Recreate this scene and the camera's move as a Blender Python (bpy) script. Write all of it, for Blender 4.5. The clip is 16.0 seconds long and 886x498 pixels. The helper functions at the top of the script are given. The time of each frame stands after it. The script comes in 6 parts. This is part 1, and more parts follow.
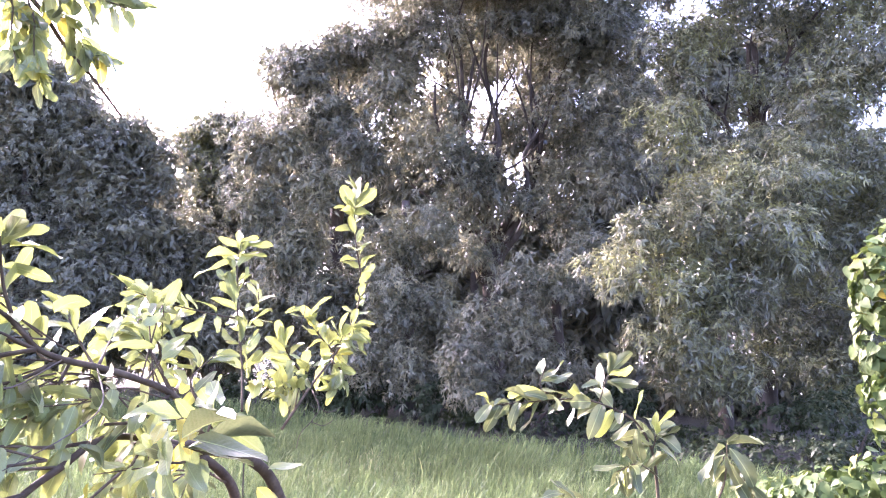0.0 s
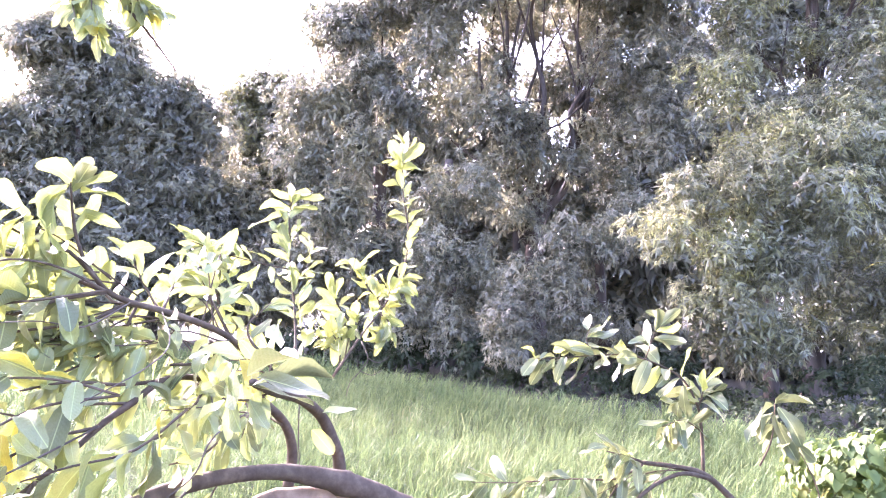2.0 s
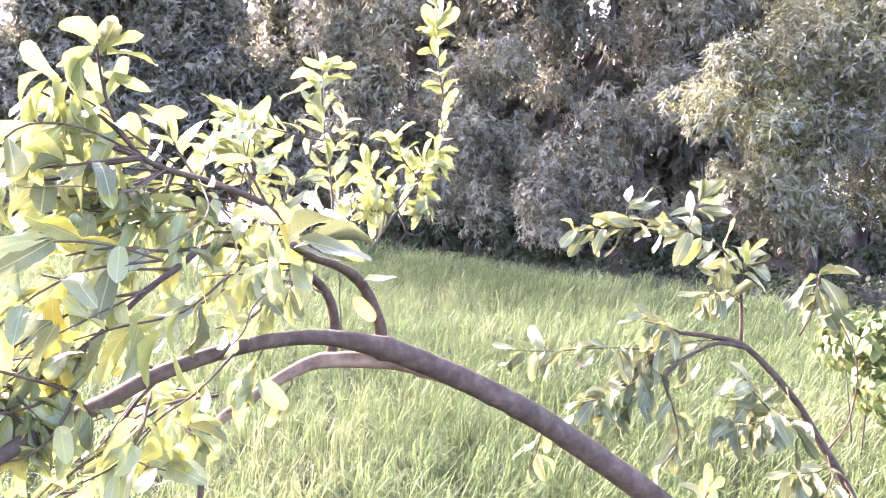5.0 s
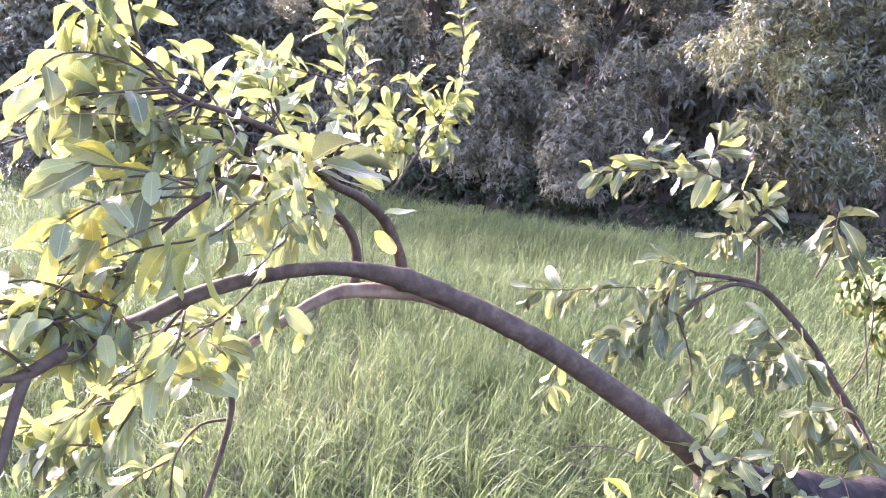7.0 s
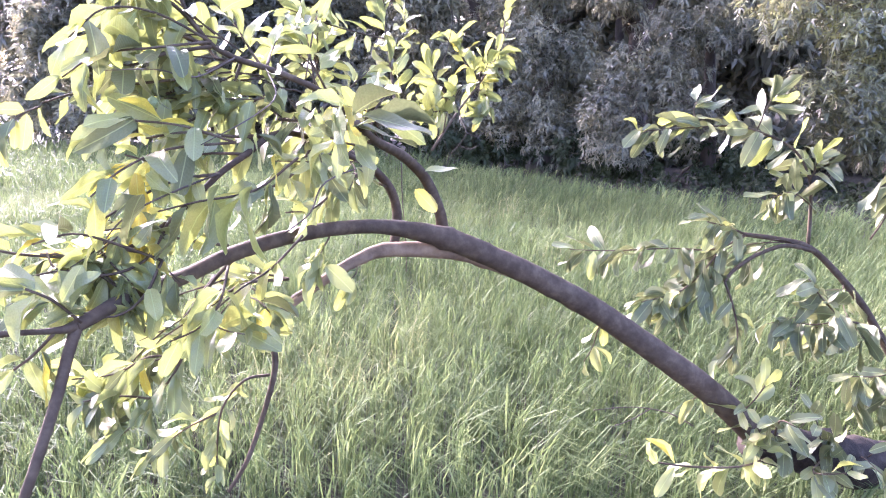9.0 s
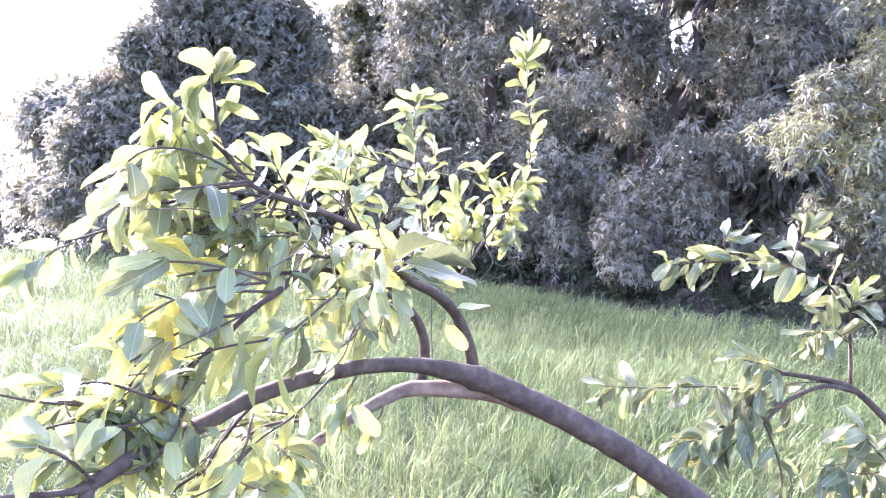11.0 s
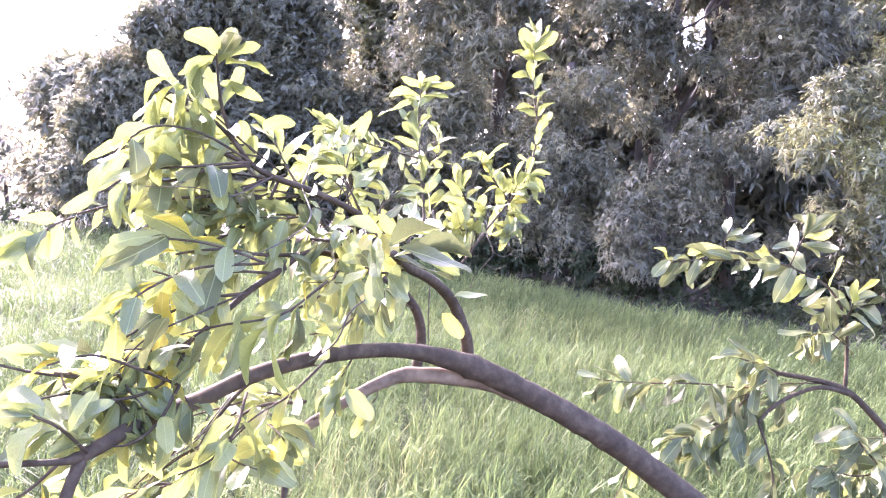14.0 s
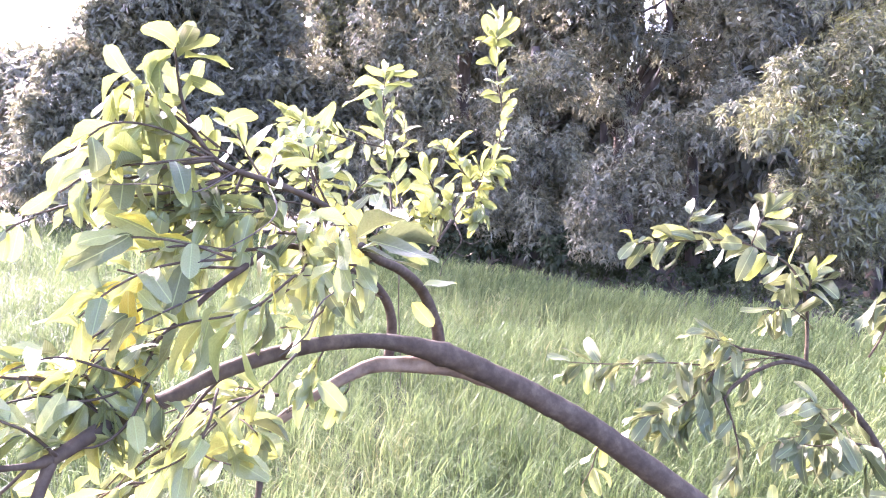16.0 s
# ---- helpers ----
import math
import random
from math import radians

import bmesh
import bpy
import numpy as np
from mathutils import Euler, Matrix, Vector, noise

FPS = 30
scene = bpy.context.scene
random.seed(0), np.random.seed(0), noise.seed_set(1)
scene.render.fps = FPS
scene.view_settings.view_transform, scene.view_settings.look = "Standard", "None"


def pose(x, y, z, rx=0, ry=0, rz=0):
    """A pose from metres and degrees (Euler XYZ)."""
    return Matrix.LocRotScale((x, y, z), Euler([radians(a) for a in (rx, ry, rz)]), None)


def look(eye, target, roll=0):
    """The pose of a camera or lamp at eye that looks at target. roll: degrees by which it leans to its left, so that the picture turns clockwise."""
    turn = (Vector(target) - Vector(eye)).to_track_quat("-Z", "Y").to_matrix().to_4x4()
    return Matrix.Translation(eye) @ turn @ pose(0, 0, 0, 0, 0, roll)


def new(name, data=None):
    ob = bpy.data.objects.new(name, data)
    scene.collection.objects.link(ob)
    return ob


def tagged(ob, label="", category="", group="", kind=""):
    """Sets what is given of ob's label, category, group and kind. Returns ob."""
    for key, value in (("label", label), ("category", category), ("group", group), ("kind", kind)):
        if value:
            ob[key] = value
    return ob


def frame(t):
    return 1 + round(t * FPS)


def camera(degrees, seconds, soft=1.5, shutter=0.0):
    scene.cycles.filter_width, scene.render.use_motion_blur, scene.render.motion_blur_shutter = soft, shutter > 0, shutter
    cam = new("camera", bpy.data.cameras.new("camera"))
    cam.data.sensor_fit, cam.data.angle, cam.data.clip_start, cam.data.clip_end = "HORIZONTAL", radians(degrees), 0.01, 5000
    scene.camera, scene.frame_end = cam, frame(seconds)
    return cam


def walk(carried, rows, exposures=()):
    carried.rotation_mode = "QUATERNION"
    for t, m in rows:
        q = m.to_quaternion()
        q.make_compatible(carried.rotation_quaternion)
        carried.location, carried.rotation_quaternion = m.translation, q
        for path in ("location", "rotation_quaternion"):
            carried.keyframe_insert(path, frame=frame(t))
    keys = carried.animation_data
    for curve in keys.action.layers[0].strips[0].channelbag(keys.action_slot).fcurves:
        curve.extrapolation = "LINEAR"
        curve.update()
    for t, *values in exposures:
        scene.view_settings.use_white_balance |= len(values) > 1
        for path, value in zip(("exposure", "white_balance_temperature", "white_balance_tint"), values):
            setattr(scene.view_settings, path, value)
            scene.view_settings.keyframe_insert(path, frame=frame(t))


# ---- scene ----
cam = camera(64.0, 16.0, soft=1.1)
# seconds, x, y, z, yaw to the left, pitch up, roll to the left
PATH = [
    (0, -0.000, 0.000, 1.700, 0.00, 7.04, -1.07),
    (0.5, -0.001, -0.010, 1.690, 1.20, 5.45, -0.97),
    (1, -0.007, -0.002, 1.686, 2.00, 4.53, -0.53),
    (1.5, -0.018, -0.008, 1.683, 3.88, 4.33, -0.40),
    (2, -0.021, -0.010, 1.682, 3.40, 3.82, -0.16),
    (2.5, -0.030, -0.012, 1.683, 3.83, 4.05, 0.10),
    (3, -0.039, 0.001, 1.672, 5.38, 2.19, 0.35),
    (3.5, -0.047, 0.010, 1.661, 6.72, 0.69, 0.68),
    (4, -0.046, 0.014, 1.651, 8.27, -1.96, 0.19),
    (4.5, -0.037, 0.013, 1.655, 6.95, -4.26, -0.64),
    (5, -0.037, 0.025, 1.652, 6.13, -5.71, -0.63),
    (5.2, -0.033, 0.020, 1.652, 6.03, -5.51, -0.71),
    (7.3, -0.023, -0.026, 1.603, 9.15, -10.45, -0.65),
    (7.5, -0.026, -0.025, 1.600, 10.00, -11.15, -0.79),
    (8, -0.026, -0.023, 1.590, 10.58, -11.40, -1.51),
    (8.2, -0.026, -0.023, 1.590, 11.42, -12.15, -1.08),
    (10.3, -0.062, 0.030, 1.620, 10.39, -9.80, -1.08),
    (10.5, -0.070, 0.036, 1.628, 9.82, -8.29, -0.44),
    (11, -0.082, 0.033, 1.638, 12.10, -2.89, -0.17),
    (11.5, -0.088, 0.022, 1.637, 14.47, -1.79, -0.03),
    (12, -0.088, 0.020, 1.632, 13.80, -3.03, 0.75),
    (12.5, -0.077, 0.032, 1.633, 11.78, -3.91, 1.23),
    (13, -0.071, 0.030, 1.634, 11.52, -3.79, 0.86),
    (13.5, -0.070, 0.030, 1.633, 11.75, -3.70, 1.71),
    (14, -0.070, 0.029, 1.633, 12.43, -3.66, 1.78),
    (14.5, -0.066, 0.026, 1.636, 12.71, -3.67, 1.31),
    (15, -0.063, 0.024, 1.633, 11.86, -3.97, 1.26),
    (15.5, -0.065, 0.029, 1.638, 11.48, -4.03, 0.82),
    (16, -0.065, 0.023, 1.638, 9.97, -4.67, 0.31),
]
walk(cam, [(t, pose(x, y, z, 0, 0, yaw) @ pose(0, 0, 0, 90 + pitch) @ pose(0, 0, 0, 0, 0, roll)) for t, x, y, z, yaw, pitch, roll in PATH],
     [(0.0, 3.68, 5700.0, 45.0), (1.0, 4.03, 5700.0, 45.0), (2.0, 4.28, 5700.0, 45.0), (3.0, 4.33, 5950.0, 45.0), (4.0, 4.28, 5950.0, 45.0), (5.2, 4.13, 5950.0, 45.0), (7.5, 3.53, 5650.0, 45.0), (10.5, 3.63, 5400.0, 45.0), (11.0, 3.98, 5350.0, 45.0), (11.5, 3.73, 5450.0, 45.0), (12.0, 3.33, 5700.0, 45.0), (12.5, 3.53, 5700.0, 45.0), (13.0, 3.78, 5700.0, 45.0), (14.5, 3.83, 5700.0, 45.0), (16.0, 3.93, 5700.0, 45.0)])

# ---- light ----
SUN_ELEVATION, SUN_AZIMUTH = 28.0, -47.0  # degrees; the azimuth counts from +y, to the right
sun_way = Vector((math.sin(radians(SUN_AZIMUTH)) * math.cos(radians(SUN_ELEVATION)), math.cos(radians(SUN_AZIMUTH)) * math.cos(radians(SUN_ELEVATION)), math.sin(radians(SUN_ELEVATION))))
sun = new("sun", bpy.data.lights.new("sun", "SUN"))
sun.data.energy, sun.data.angle, sun.data.color = 2.1, radians(0.53), (1.0, 0.95, 0.86)
sun.matrix_world = look(sun_way * 60, (0, 0, 0))
world = bpy.data.worlds.new("world")
scene.world = world
world.use_nodes = True
sky = world.node_tree.nodes.new("ShaderNodeTexSky")
sky.sky_type, sky.sun_disc = "NISHITA", False
sky.sun_elevation, sky.sun_rotation = radians(SUN_ELEVATION), radians(SUN_AZIMUTH)
sky.air_density, sky.dust_density, sky.ozone_density = 1.0, 5.0, 1.0
back = world.node_tree.nodes["Background"]
back.inputs["Strength"].default_value = 0.15
world.node_tree.links.new(sky.outputs["Color"], back.inputs["Color"])


# ---- materials ----
def material(name):
    m = bpy.data.materials.new(name)
    m.use_nodes = True
    tree = m.node_tree
    return m, tree, tree.nodes["Principled BSDF"], tree.nodes["Material Output"]


def put(tree, kind, **values):
    n = tree.nodes.new(kind)
    for key, value in values.items():
        n.inputs[key.replace("_", " ")].default_value = value
    return n


def ramp(tree, source, stops):
    n = tree.nodes.new("ShaderNodeValToRGB")
    e = n.color_ramp.elements
    while len(e) < len(stops):
        e.new(0.5)
    for k, (at, colour) in zip(e, stops):
        k.position, k.color = at, (*colour, 1)
    tree.links.new(source, n.inputs["Fac"])
    return n


def leaf_material(name, stops, see_through, rough, island=False, veins=0.0, tint=(1.0, 1.0, 0.45), spec=0.5, flush_scale=0.9):
    """A thin leaf: gloss above, light let through, its own shade for each leaf."""
    m, tree, bsdf, out = material(name)
    link = tree.links.new
    if island:
        pick = tree.nodes.new("ShaderNodeNewGeometry").outputs["Random Per Island"]
    else:
        pick = tree.nodes.new("ShaderNodeObjectInfo").outputs["Random"]
    if island:
        spot = tree.nodes.new("ShaderNodeTexCoord")
        flush = put(tree, "ShaderNodeTexNoise", Scale=flush_scale, Detail=2.0)
        link(spot.outputs["Object"], flush.inputs["Vector"])
        spread = tree.nodes.new("ShaderNodeMapRange")
        spread.inputs["From Min"].default_value, spread.inputs["From Max"].default_value = 0.35, 0.68
        spread.inputs["To Min"].default_value, spread.inputs["To Max"].default_value = 0.0, 0.5
        link(flush.outputs["Fac"], spread.inputs["Value"])
        blend = tree.nodes.new("ShaderNodeMath")
        blend.operation = "MULTIPLY_ADD"
        blend.inputs[1].default_value = 0.55
        link(pick, blend.inputs[0])
        link(spread.outputs["Result"], blend.inputs[2])
        pick = blend.outputs[0]
    col = ramp(tree, pick, stops)
    uv = tree.nodes.new("ShaderNodeUVMap")
    place = tree.nodes.new("ShaderNodeTexCoord")
    blot = put(tree, "ShaderNodeTexNoise", Scale=3.0 if island else 26.0, Detail=3.0)
    link(place.outputs["Object"], blot.inputs["Vector"])
    mixc = tree.nodes.new("ShaderNodeMix")
    mixc.data_type, mixc.blend_type = "RGBA", "MULTIPLY"
    mixc.inputs["Factor"].default_value = 0.45
    link(col.outputs["Color"], mixc.inputs["A"])
    dirt = ramp(tree, blot.outputs["Fac"], [(0.32, (0.62, 0.6, 0.45)), (0.6, (1.0, 1.0, 1.0))])
    link(dirt.outputs["Color"], mixc.inputs["B"])
    colour = mixc.outputs["Result"]
    if veins:
        specks = put(tree, "ShaderNodeTexVoronoi", Scale=9.0 if not island else 60.0)
        link((place.outputs["Object"]), specks.inputs["Vector"])
        dot = tree.nodes.new("ShaderNodeMapRange")
        dot.inputs["From Min"].default_value, dot.inputs["From Max"].default_value = 0.05, 0.11
        dot.inputs["To Min"].default_value, dot.inputs["To Max"].default_value = 0.75, 0.0
        link(specks.outputs["Distance"], dot.inputs["Value"])
        some = put(tree, "ShaderNodeTexNoise", Scale=2.2 if not island else 14.0)
        link(place.outputs["Object"], some.inputs["Vector"])
        gate = tree.nodes.new("ShaderNodeMapRange")
        gate.inputs["From Min"].default_value, gate.inputs["From Max"].default_value = 0.52, 0.58
        link(some.outputs["Fac"], gate.inputs["Value"])
        both_dots = tree.nodes.new("ShaderNodeMath")
        both_dots.operation = "MULTIPLY"
        link(dot.outputs["Result"], both_dots.inputs[0])
        link(gate.outputs["Result"], both_dots.inputs[1])
        rust = tree.nodes.new("ShaderNodeMix")
        rust.data_type = "RGBA"
        rust.inputs["B"].default_value = (0.10, 0.065, 0.03, 1)
        link(both_dots.outputs[0], rust.inputs["Factor"])
        link(colour, rust.inputs["A"])
        colour = rust.outputs["Result"]
        part_uv = tree.nodes.new("ShaderNodeSeparateXYZ")
        link(uv.outputs["UV"], part_uv.inputs["Vector"])
        side = tree.nodes.new("ShaderNodeMath")
        side.operation = "SUBTRACT"
        side.inputs[1].default_value = 0.5
        link(part_uv.outputs["Y"], side.inputs[0])
        off = tree.nodes.new("ShaderNodeMath")
        off.operation = "ABSOLUTE"
        link(side.outputs[0], off.inputs[0])
        slant = tree.nodes.new("ShaderNodeMath")
        slant.operation = "MULTIPLY_ADD"
        slant.inputs[1].default_value = -0.34
        link(off.outputs[0], slant.inputs[0])
        link(part_uv.outputs["X"], slant.inputs[2])
        turn = tree.nodes.new("ShaderNodeMath")
        turn.operation = "MULTIPLY"
        turn.inputs[1].default_value = 82.0
        link(slant.outputs[0], turn.inputs[0])
        wave = tree.nodes.new("ShaderNodeMath")
        wave.operation = "SINE"
        link(turn.outputs[0], wave.inputs[0])
        rib = tree.nodes.new("ShaderNodeMapRange")
        rib.inputs["From Min"].default_value, rib.inputs["From Max"].default_value = 0.012, 0.03
        rib.inputs["To Min"].default_value, rib.inputs["To Max"].default_value = 1.6, 0.0
        link(off.outputs[0], rib.inputs["Value"])
        height = tree.nodes.new("ShaderNodeMath")
        height.operation = "SUBTRACT"
        link(wave.outputs[0], height.inputs[0])
        link(rib.outputs["Result"], height.inputs[1])
        bump = put(tree, "ShaderNodeBump", Strength=veins, Distance=0.0012)
        link(height.outputs[0], bump.inputs["Height"])
        link(bump.outputs["Normal"], bsdf.inputs["Normal"])
        pale = tree.nodes.new("ShaderNodeMapRange")
        pale.inputs["From Min"].default_value, pale.inputs["From Max"].default_value = 0.01, 0.035
        pale.inputs["To Min"].default_value, pale.inputs["To Max"].default_value = 0.45, 0.0
        link(off.outputs[0], pale.inputs["Value"])
        vein_mix = tree.nodes.new("ShaderNodeMix")
        vein_mix.data_type = "RGBA"
        vein_mix.inputs["B"].default_value = (0.36, 0.42, 0.16, 1)
        link(pale.outputs["Result"], vein_mix.inputs["Factor"])
        link(colour, vein_mix.inputs["A"])
        colour = vein_mix.outputs["Result"]
    link(colour, bsdf.inputs["Base Color"])
    bsdf.inputs["Roughness"].default_value = rough
    bsdf.inputs["Specular IOR Level"].default_value = spec
    glow = tree.nodes.new("ShaderNodeBsdfTranslucent")
    warm = tree.nodes.new("ShaderNodeMix")
    warm.data_type, warm.blend_type = "RGBA", "MULTIPLY"
    warm.inputs["Factor"].default_value = 1.0
    link(colour, warm.inputs["A"])
    warm.inputs["B"].default_value = (*tint, 1)
    boost = tree.nodes.new("ShaderNodeMix")
    boost.data_type, boost.blend_type = "RGBA", "ADD"
    boost.inputs["Factor"].default_value = 1.0
    link(warm.outputs["Result"], boost.inputs["A"])
    link(warm.outputs["Result"], boost.inputs["B"])
    link(boost.outputs["Result"], glow.inputs["Color"])
    both = tree.nodes.new("ShaderNodeMixShader")
    both.inputs["Fac"].default_value = see_through
    link(bsdf.outputs["BSDF"], both.inputs[1])
    link(glow.outputs["BSDF"], both.inputs[2])
    link(both.outputs["Shader"], out.inputs["Surface"])
    return m


def bark_material(name, dark, mid, light, scale, stretch, depth):
    m, tree, bsdf, out = material(name)
    link = tree.links.new
    place = tree.nodes.new("ShaderNodeTexCoord")
    squash = tree.nodes.new("ShaderNodeMapping")
    squash.inputs["Scale"].default_value = stretch
    link(place.outputs["Object"], squash.inputs["Vector"])
    grain = put(tree, "ShaderNodeTexNoise", Scale=scale, Detail=6.0, Roughness=0.65)
    link(squash.outputs["Vector"], grain.inputs["Vector"])
    patch = put(tree, "ShaderNodeTexNoise", Scale=scale * 0.16, Detail=2.0)
    link(place.outputs["Object"], patch.inputs["Vector"])
    a = ramp(tree, grain.outputs["Fac"], [(0.3, dark), (0.52, mid), (0.75, light)])
    b = ramp(tree, patch.outputs["Fac"], [(0.38, (0.8, 0.8, 0.78)), (0.62, (1.0, 0.97, 0.93))])
    mixc = tree.nodes.new("ShaderNodeMix")
    mixc.data_type, mixc.blend_type = "RGBA", "MULTIPLY"
    mixc.inputs["Factor"].default_value = 0.8
    link(a.outputs["Color"], mixc.inputs["A"])
    link(b.outputs["Color"], mixc.inputs["B"])
    link(mixc.outputs["Result"], bsdf.inputs["Base Color"])
    bump = put(tree, "ShaderNodeBump", Strength=0.6, Distance=depth)
    link(grain.outputs["Fac"], bump.inputs["Height"])
    link(bump.outputs["Normal"], bsdf.inputs["Normal"])
    bsdf.inputs["Roughness"].default_value = 0.85
    bsdf.inputs["Specular IOR Level"].default_value = 0.2
    return m


GUAVA_THROUGH = (0.92, 0.95, 0.62)
GREEN_THROUGH = (1.0, 0.98, 0.92)  # what a leaf lets through, against its own colour
GUAVA_LEAF = leaf_material("guava_leaf", [(0.0, (0.156, 0.178, 0.079)), (0.4, (0.202, 0.223, 0.094)), (0.75, (0.240, 0.257, 0.096)), (1.0, (0.289, 0.287, 0.090))], 0.24, 0.34, veins=0.12, tint=GUAVA_THROUGH, spec=0.4)
# A darker, less see-through guava leaf, used mostly on the right.
DARK_LEAF = leaf_material("dark_guava_leaf", [(0.0, (0.088, 0.102, 0.044)), (0.6, (0.118, 0.133, 0.056)), (1.0, (0.148, 0.161, 0.068))], 0.16, 0.42, veins=0.12, tint=GREEN_THROUGH, spec=0.3)
DARK_REST = leaf_material("dark_guava_leaf_mass", [(0.0, (0.088, 0.102, 0.044)), (0.6, (0.118, 0.133, 0.056)), (1.0, (0.148, 0.161, 0.068))], 0.16, 0.42, island=True, veins=0.1, tint=GREEN_THROUGH, spec=0.3)
YOUNG_LEAF = leaf_material("young_guava_leaf", [(0.0, (0.215, 0.231, 0.076)), (1.0, (0.284, 0.292, 0.095))], 0.28, 0.33, veins=0.1, tint=GUAVA_THROUGH)
YELLOW_LEAF = leaf_material("yellow_guava_leaf", [(0.0, (0.312, 0.265, 0.049)), (1.0, (0.390, 0.335, 0.074))], 0.45, 0.4, veins=0.15, tint=GUAVA_THROUGH)
GUAVA_REST = leaf_material("guava_leaf_mass", [(0.0, (0.156, 0.175, 0.079)), (0.4, (0.202, 0.221, 0.094)), (0.86, (0.254, 0.264, 0.096)), (1.0, (0.420, 0.346, 0.072))], 0.24, 0.34, island=True, veins=0.1, tint=GUAVA_THROUGH, spec=0.4)
CREEPER_LEAF = leaf_material("creeper_leaf", [(0.0, (0.050, 0.080, 0.020)), (0.6, (0.082, 0.116, 0.030)), (0.85, (0.112, 0.138, 0.036)), (1.0, (0.230, 0.185, 0.026))], 0.16, 0.6, tint=GREEN_THROUGH, spec=0.25)
CREEPER_REST = leaf_material("creeper_leaf_mass", [(0.0, (0.050, 0.080, 0.020)), (0.6, (0.082, 0.116, 0.030)), (0.85, (0.112, 0.138, 0.036)), (1.0, (0.230, 0.185, 0.026))], 0.16, 0.6, island=True, tint=GREEN_THROUGH, spec=0.25)
MANGO_LEAF = leaf_material("tree_leaf", [(0.0, (0.053, 0.054, 0.035)), (0.42, (0.130, 0.133, 0.086)), (0.8, (0.233, 0.224, 0.139)), (1.0, (0.289, 0.261, 0.147))], 0.28, 0.33, island=True, tint=GREEN_THROUGH, spec=0.45)
FRESH_LEAF = leaf_material("fresh_tree_leaf", [(0.0, (0.043, 0.045, 0.024)), (0.4, (0.104, 0.110, 0.058)), (0.72, (0.205, 0.207, 0.102)), (1.0, (0.298, 0.295, 0.100))], 0.3, 0.28, island=True, tint=GREEN_THROUGH, spec=0.6)
# Greyer leaves for the far trees: the haze of distance is in their colour.
HAZED_LEAF = leaf_material("hazed_tree_leaf", [(0.0, (0.064, 0.072, 0.056)), (1.0, (0.128, 0.136, 0.096))], 0.3, 0.5, island=True, tint=GREEN_THROUGH)
RICE = leaf_material("rice_blade", [(0.0, (0.037, 0.057, 0.021)), (0.45, (0.082, 0.114, 0.044)), (0.9, (0.133, 0.166, 0.067)), (1.0, (0.187, 0.195, 0.094))], 0.26, 0.6, island=True, tint=GREEN_THROUGH, spec=0.1)
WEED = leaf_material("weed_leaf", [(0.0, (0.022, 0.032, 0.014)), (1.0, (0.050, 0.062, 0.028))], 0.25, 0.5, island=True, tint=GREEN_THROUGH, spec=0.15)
GUAVA_BARK = bark_material("guava_bark", (0.046, 0.032, 0.020), (0.080, 0.058, 0.037), (0.135, 0.103, 0.068), 30.0, (1, 1, 1), 0.0016)
PEELED_BARK = bark_material("peeled_guava_bark", (0.110, 0.076, 0.048), (0.225, 0.160, 0.105), (0.330, 0.252, 0.172), 22.0, (1, 1, 1), 0.002)
# The trunk's bark is darker than the limbs' and has deeper bumps.
TRUNK_BARK = bark_material("dark_guava_bark", (0.012, 0.009, 0.007), (0.032, 0.024, 0.018), (0.066, 0.052, 0.039), 26.0, (1, 1, 1), 0.012)
TREE_BARK = bark_material("tree_bark", (0.035, 0.028, 0.022), (0.08, 0.065, 0.05), (0.15, 0.12, 0.10), 6.0, (1, 1, 0.25), 0.02)


def fruit_material():
    m, tree, bsdf, out = material("guava_skin")
    n = put(tree, "ShaderNodeTexNoise", Scale=60.0, Detail=4.0)
    c = ramp(tree, n.outputs["Fac"], [(0.35, (0.10, 0.13, 0.045)), (0.7, (0.19, 0.23, 0.08))])
    tree.links.new(c.outputs["Color"], bsdf.inputs["Base Color"])
    bump = put(tree, "ShaderNodeBump", Strength=0.4, Distance=0.001)
    tree.links.new(n.outputs["Fac"], bump.inputs["Height"])
    tree.links.new(bump.outputs["Normal"], bsdf.inputs["Normal"])
    bsdf.inputs["Roughness"].default_value = 0.5
    return m


def soil_material():
    m, tree, bsdf, out = material("field_soil")
    link = tree.links.new
    place = tree.nodes.new("ShaderNodeTexCoord")
    fine = put(tree, "ShaderNodeTexNoise", Scale=9.0, Detail=8.0, Roughness=0.7)
    wide = put(tree, "ShaderNodeTexNoise", Scale=0.35, Detail=3.0)
    link(place.outputs["Object"], fine.inputs["Vector"])
    link(place.outputs["Object"], wide.inputs["Vector"])
    a = ramp(tree, fine.outputs["Fac"], [(0.3, (0.012, 0.010, 0.006)), (0.55, (0.028, 0.023, 0.013)), (0.78, (0.052, 0.044, 0.026))])
    b = ramp(tree, wide.outputs["Fac"], [(0.4, (0.6, 0.75, 0.4)), (0.6, (1.0, 0.95, 0.9))])
    mixc = tree.nodes.new("ShaderNodeMix")
    mixc.data_type, mixc.blend_type = "RGBA", "MULTIPLY"
    mixc.inputs["Factor"].default_value = 0.7
    link(a.outputs["Color"], mixc.inputs["A"])
    link(b.outputs["Color"], mixc.inputs["B"])
    link(mixc.outputs["Result"], bsdf.inputs["Base Color"])
    bump = put(tree, "ShaderNodeBump", Strength=0.8, Distance=0.04)
    link(fine.outputs["Fac"], bump.inputs["Height"])
    link(bump.outputs["Normal"], bsdf.inputs["Normal"])
    bsdf.inputs["Roughness"].default_value = 0.95
    return m


FRUIT_SKIN, SOIL = fruit_material(), soil_material()


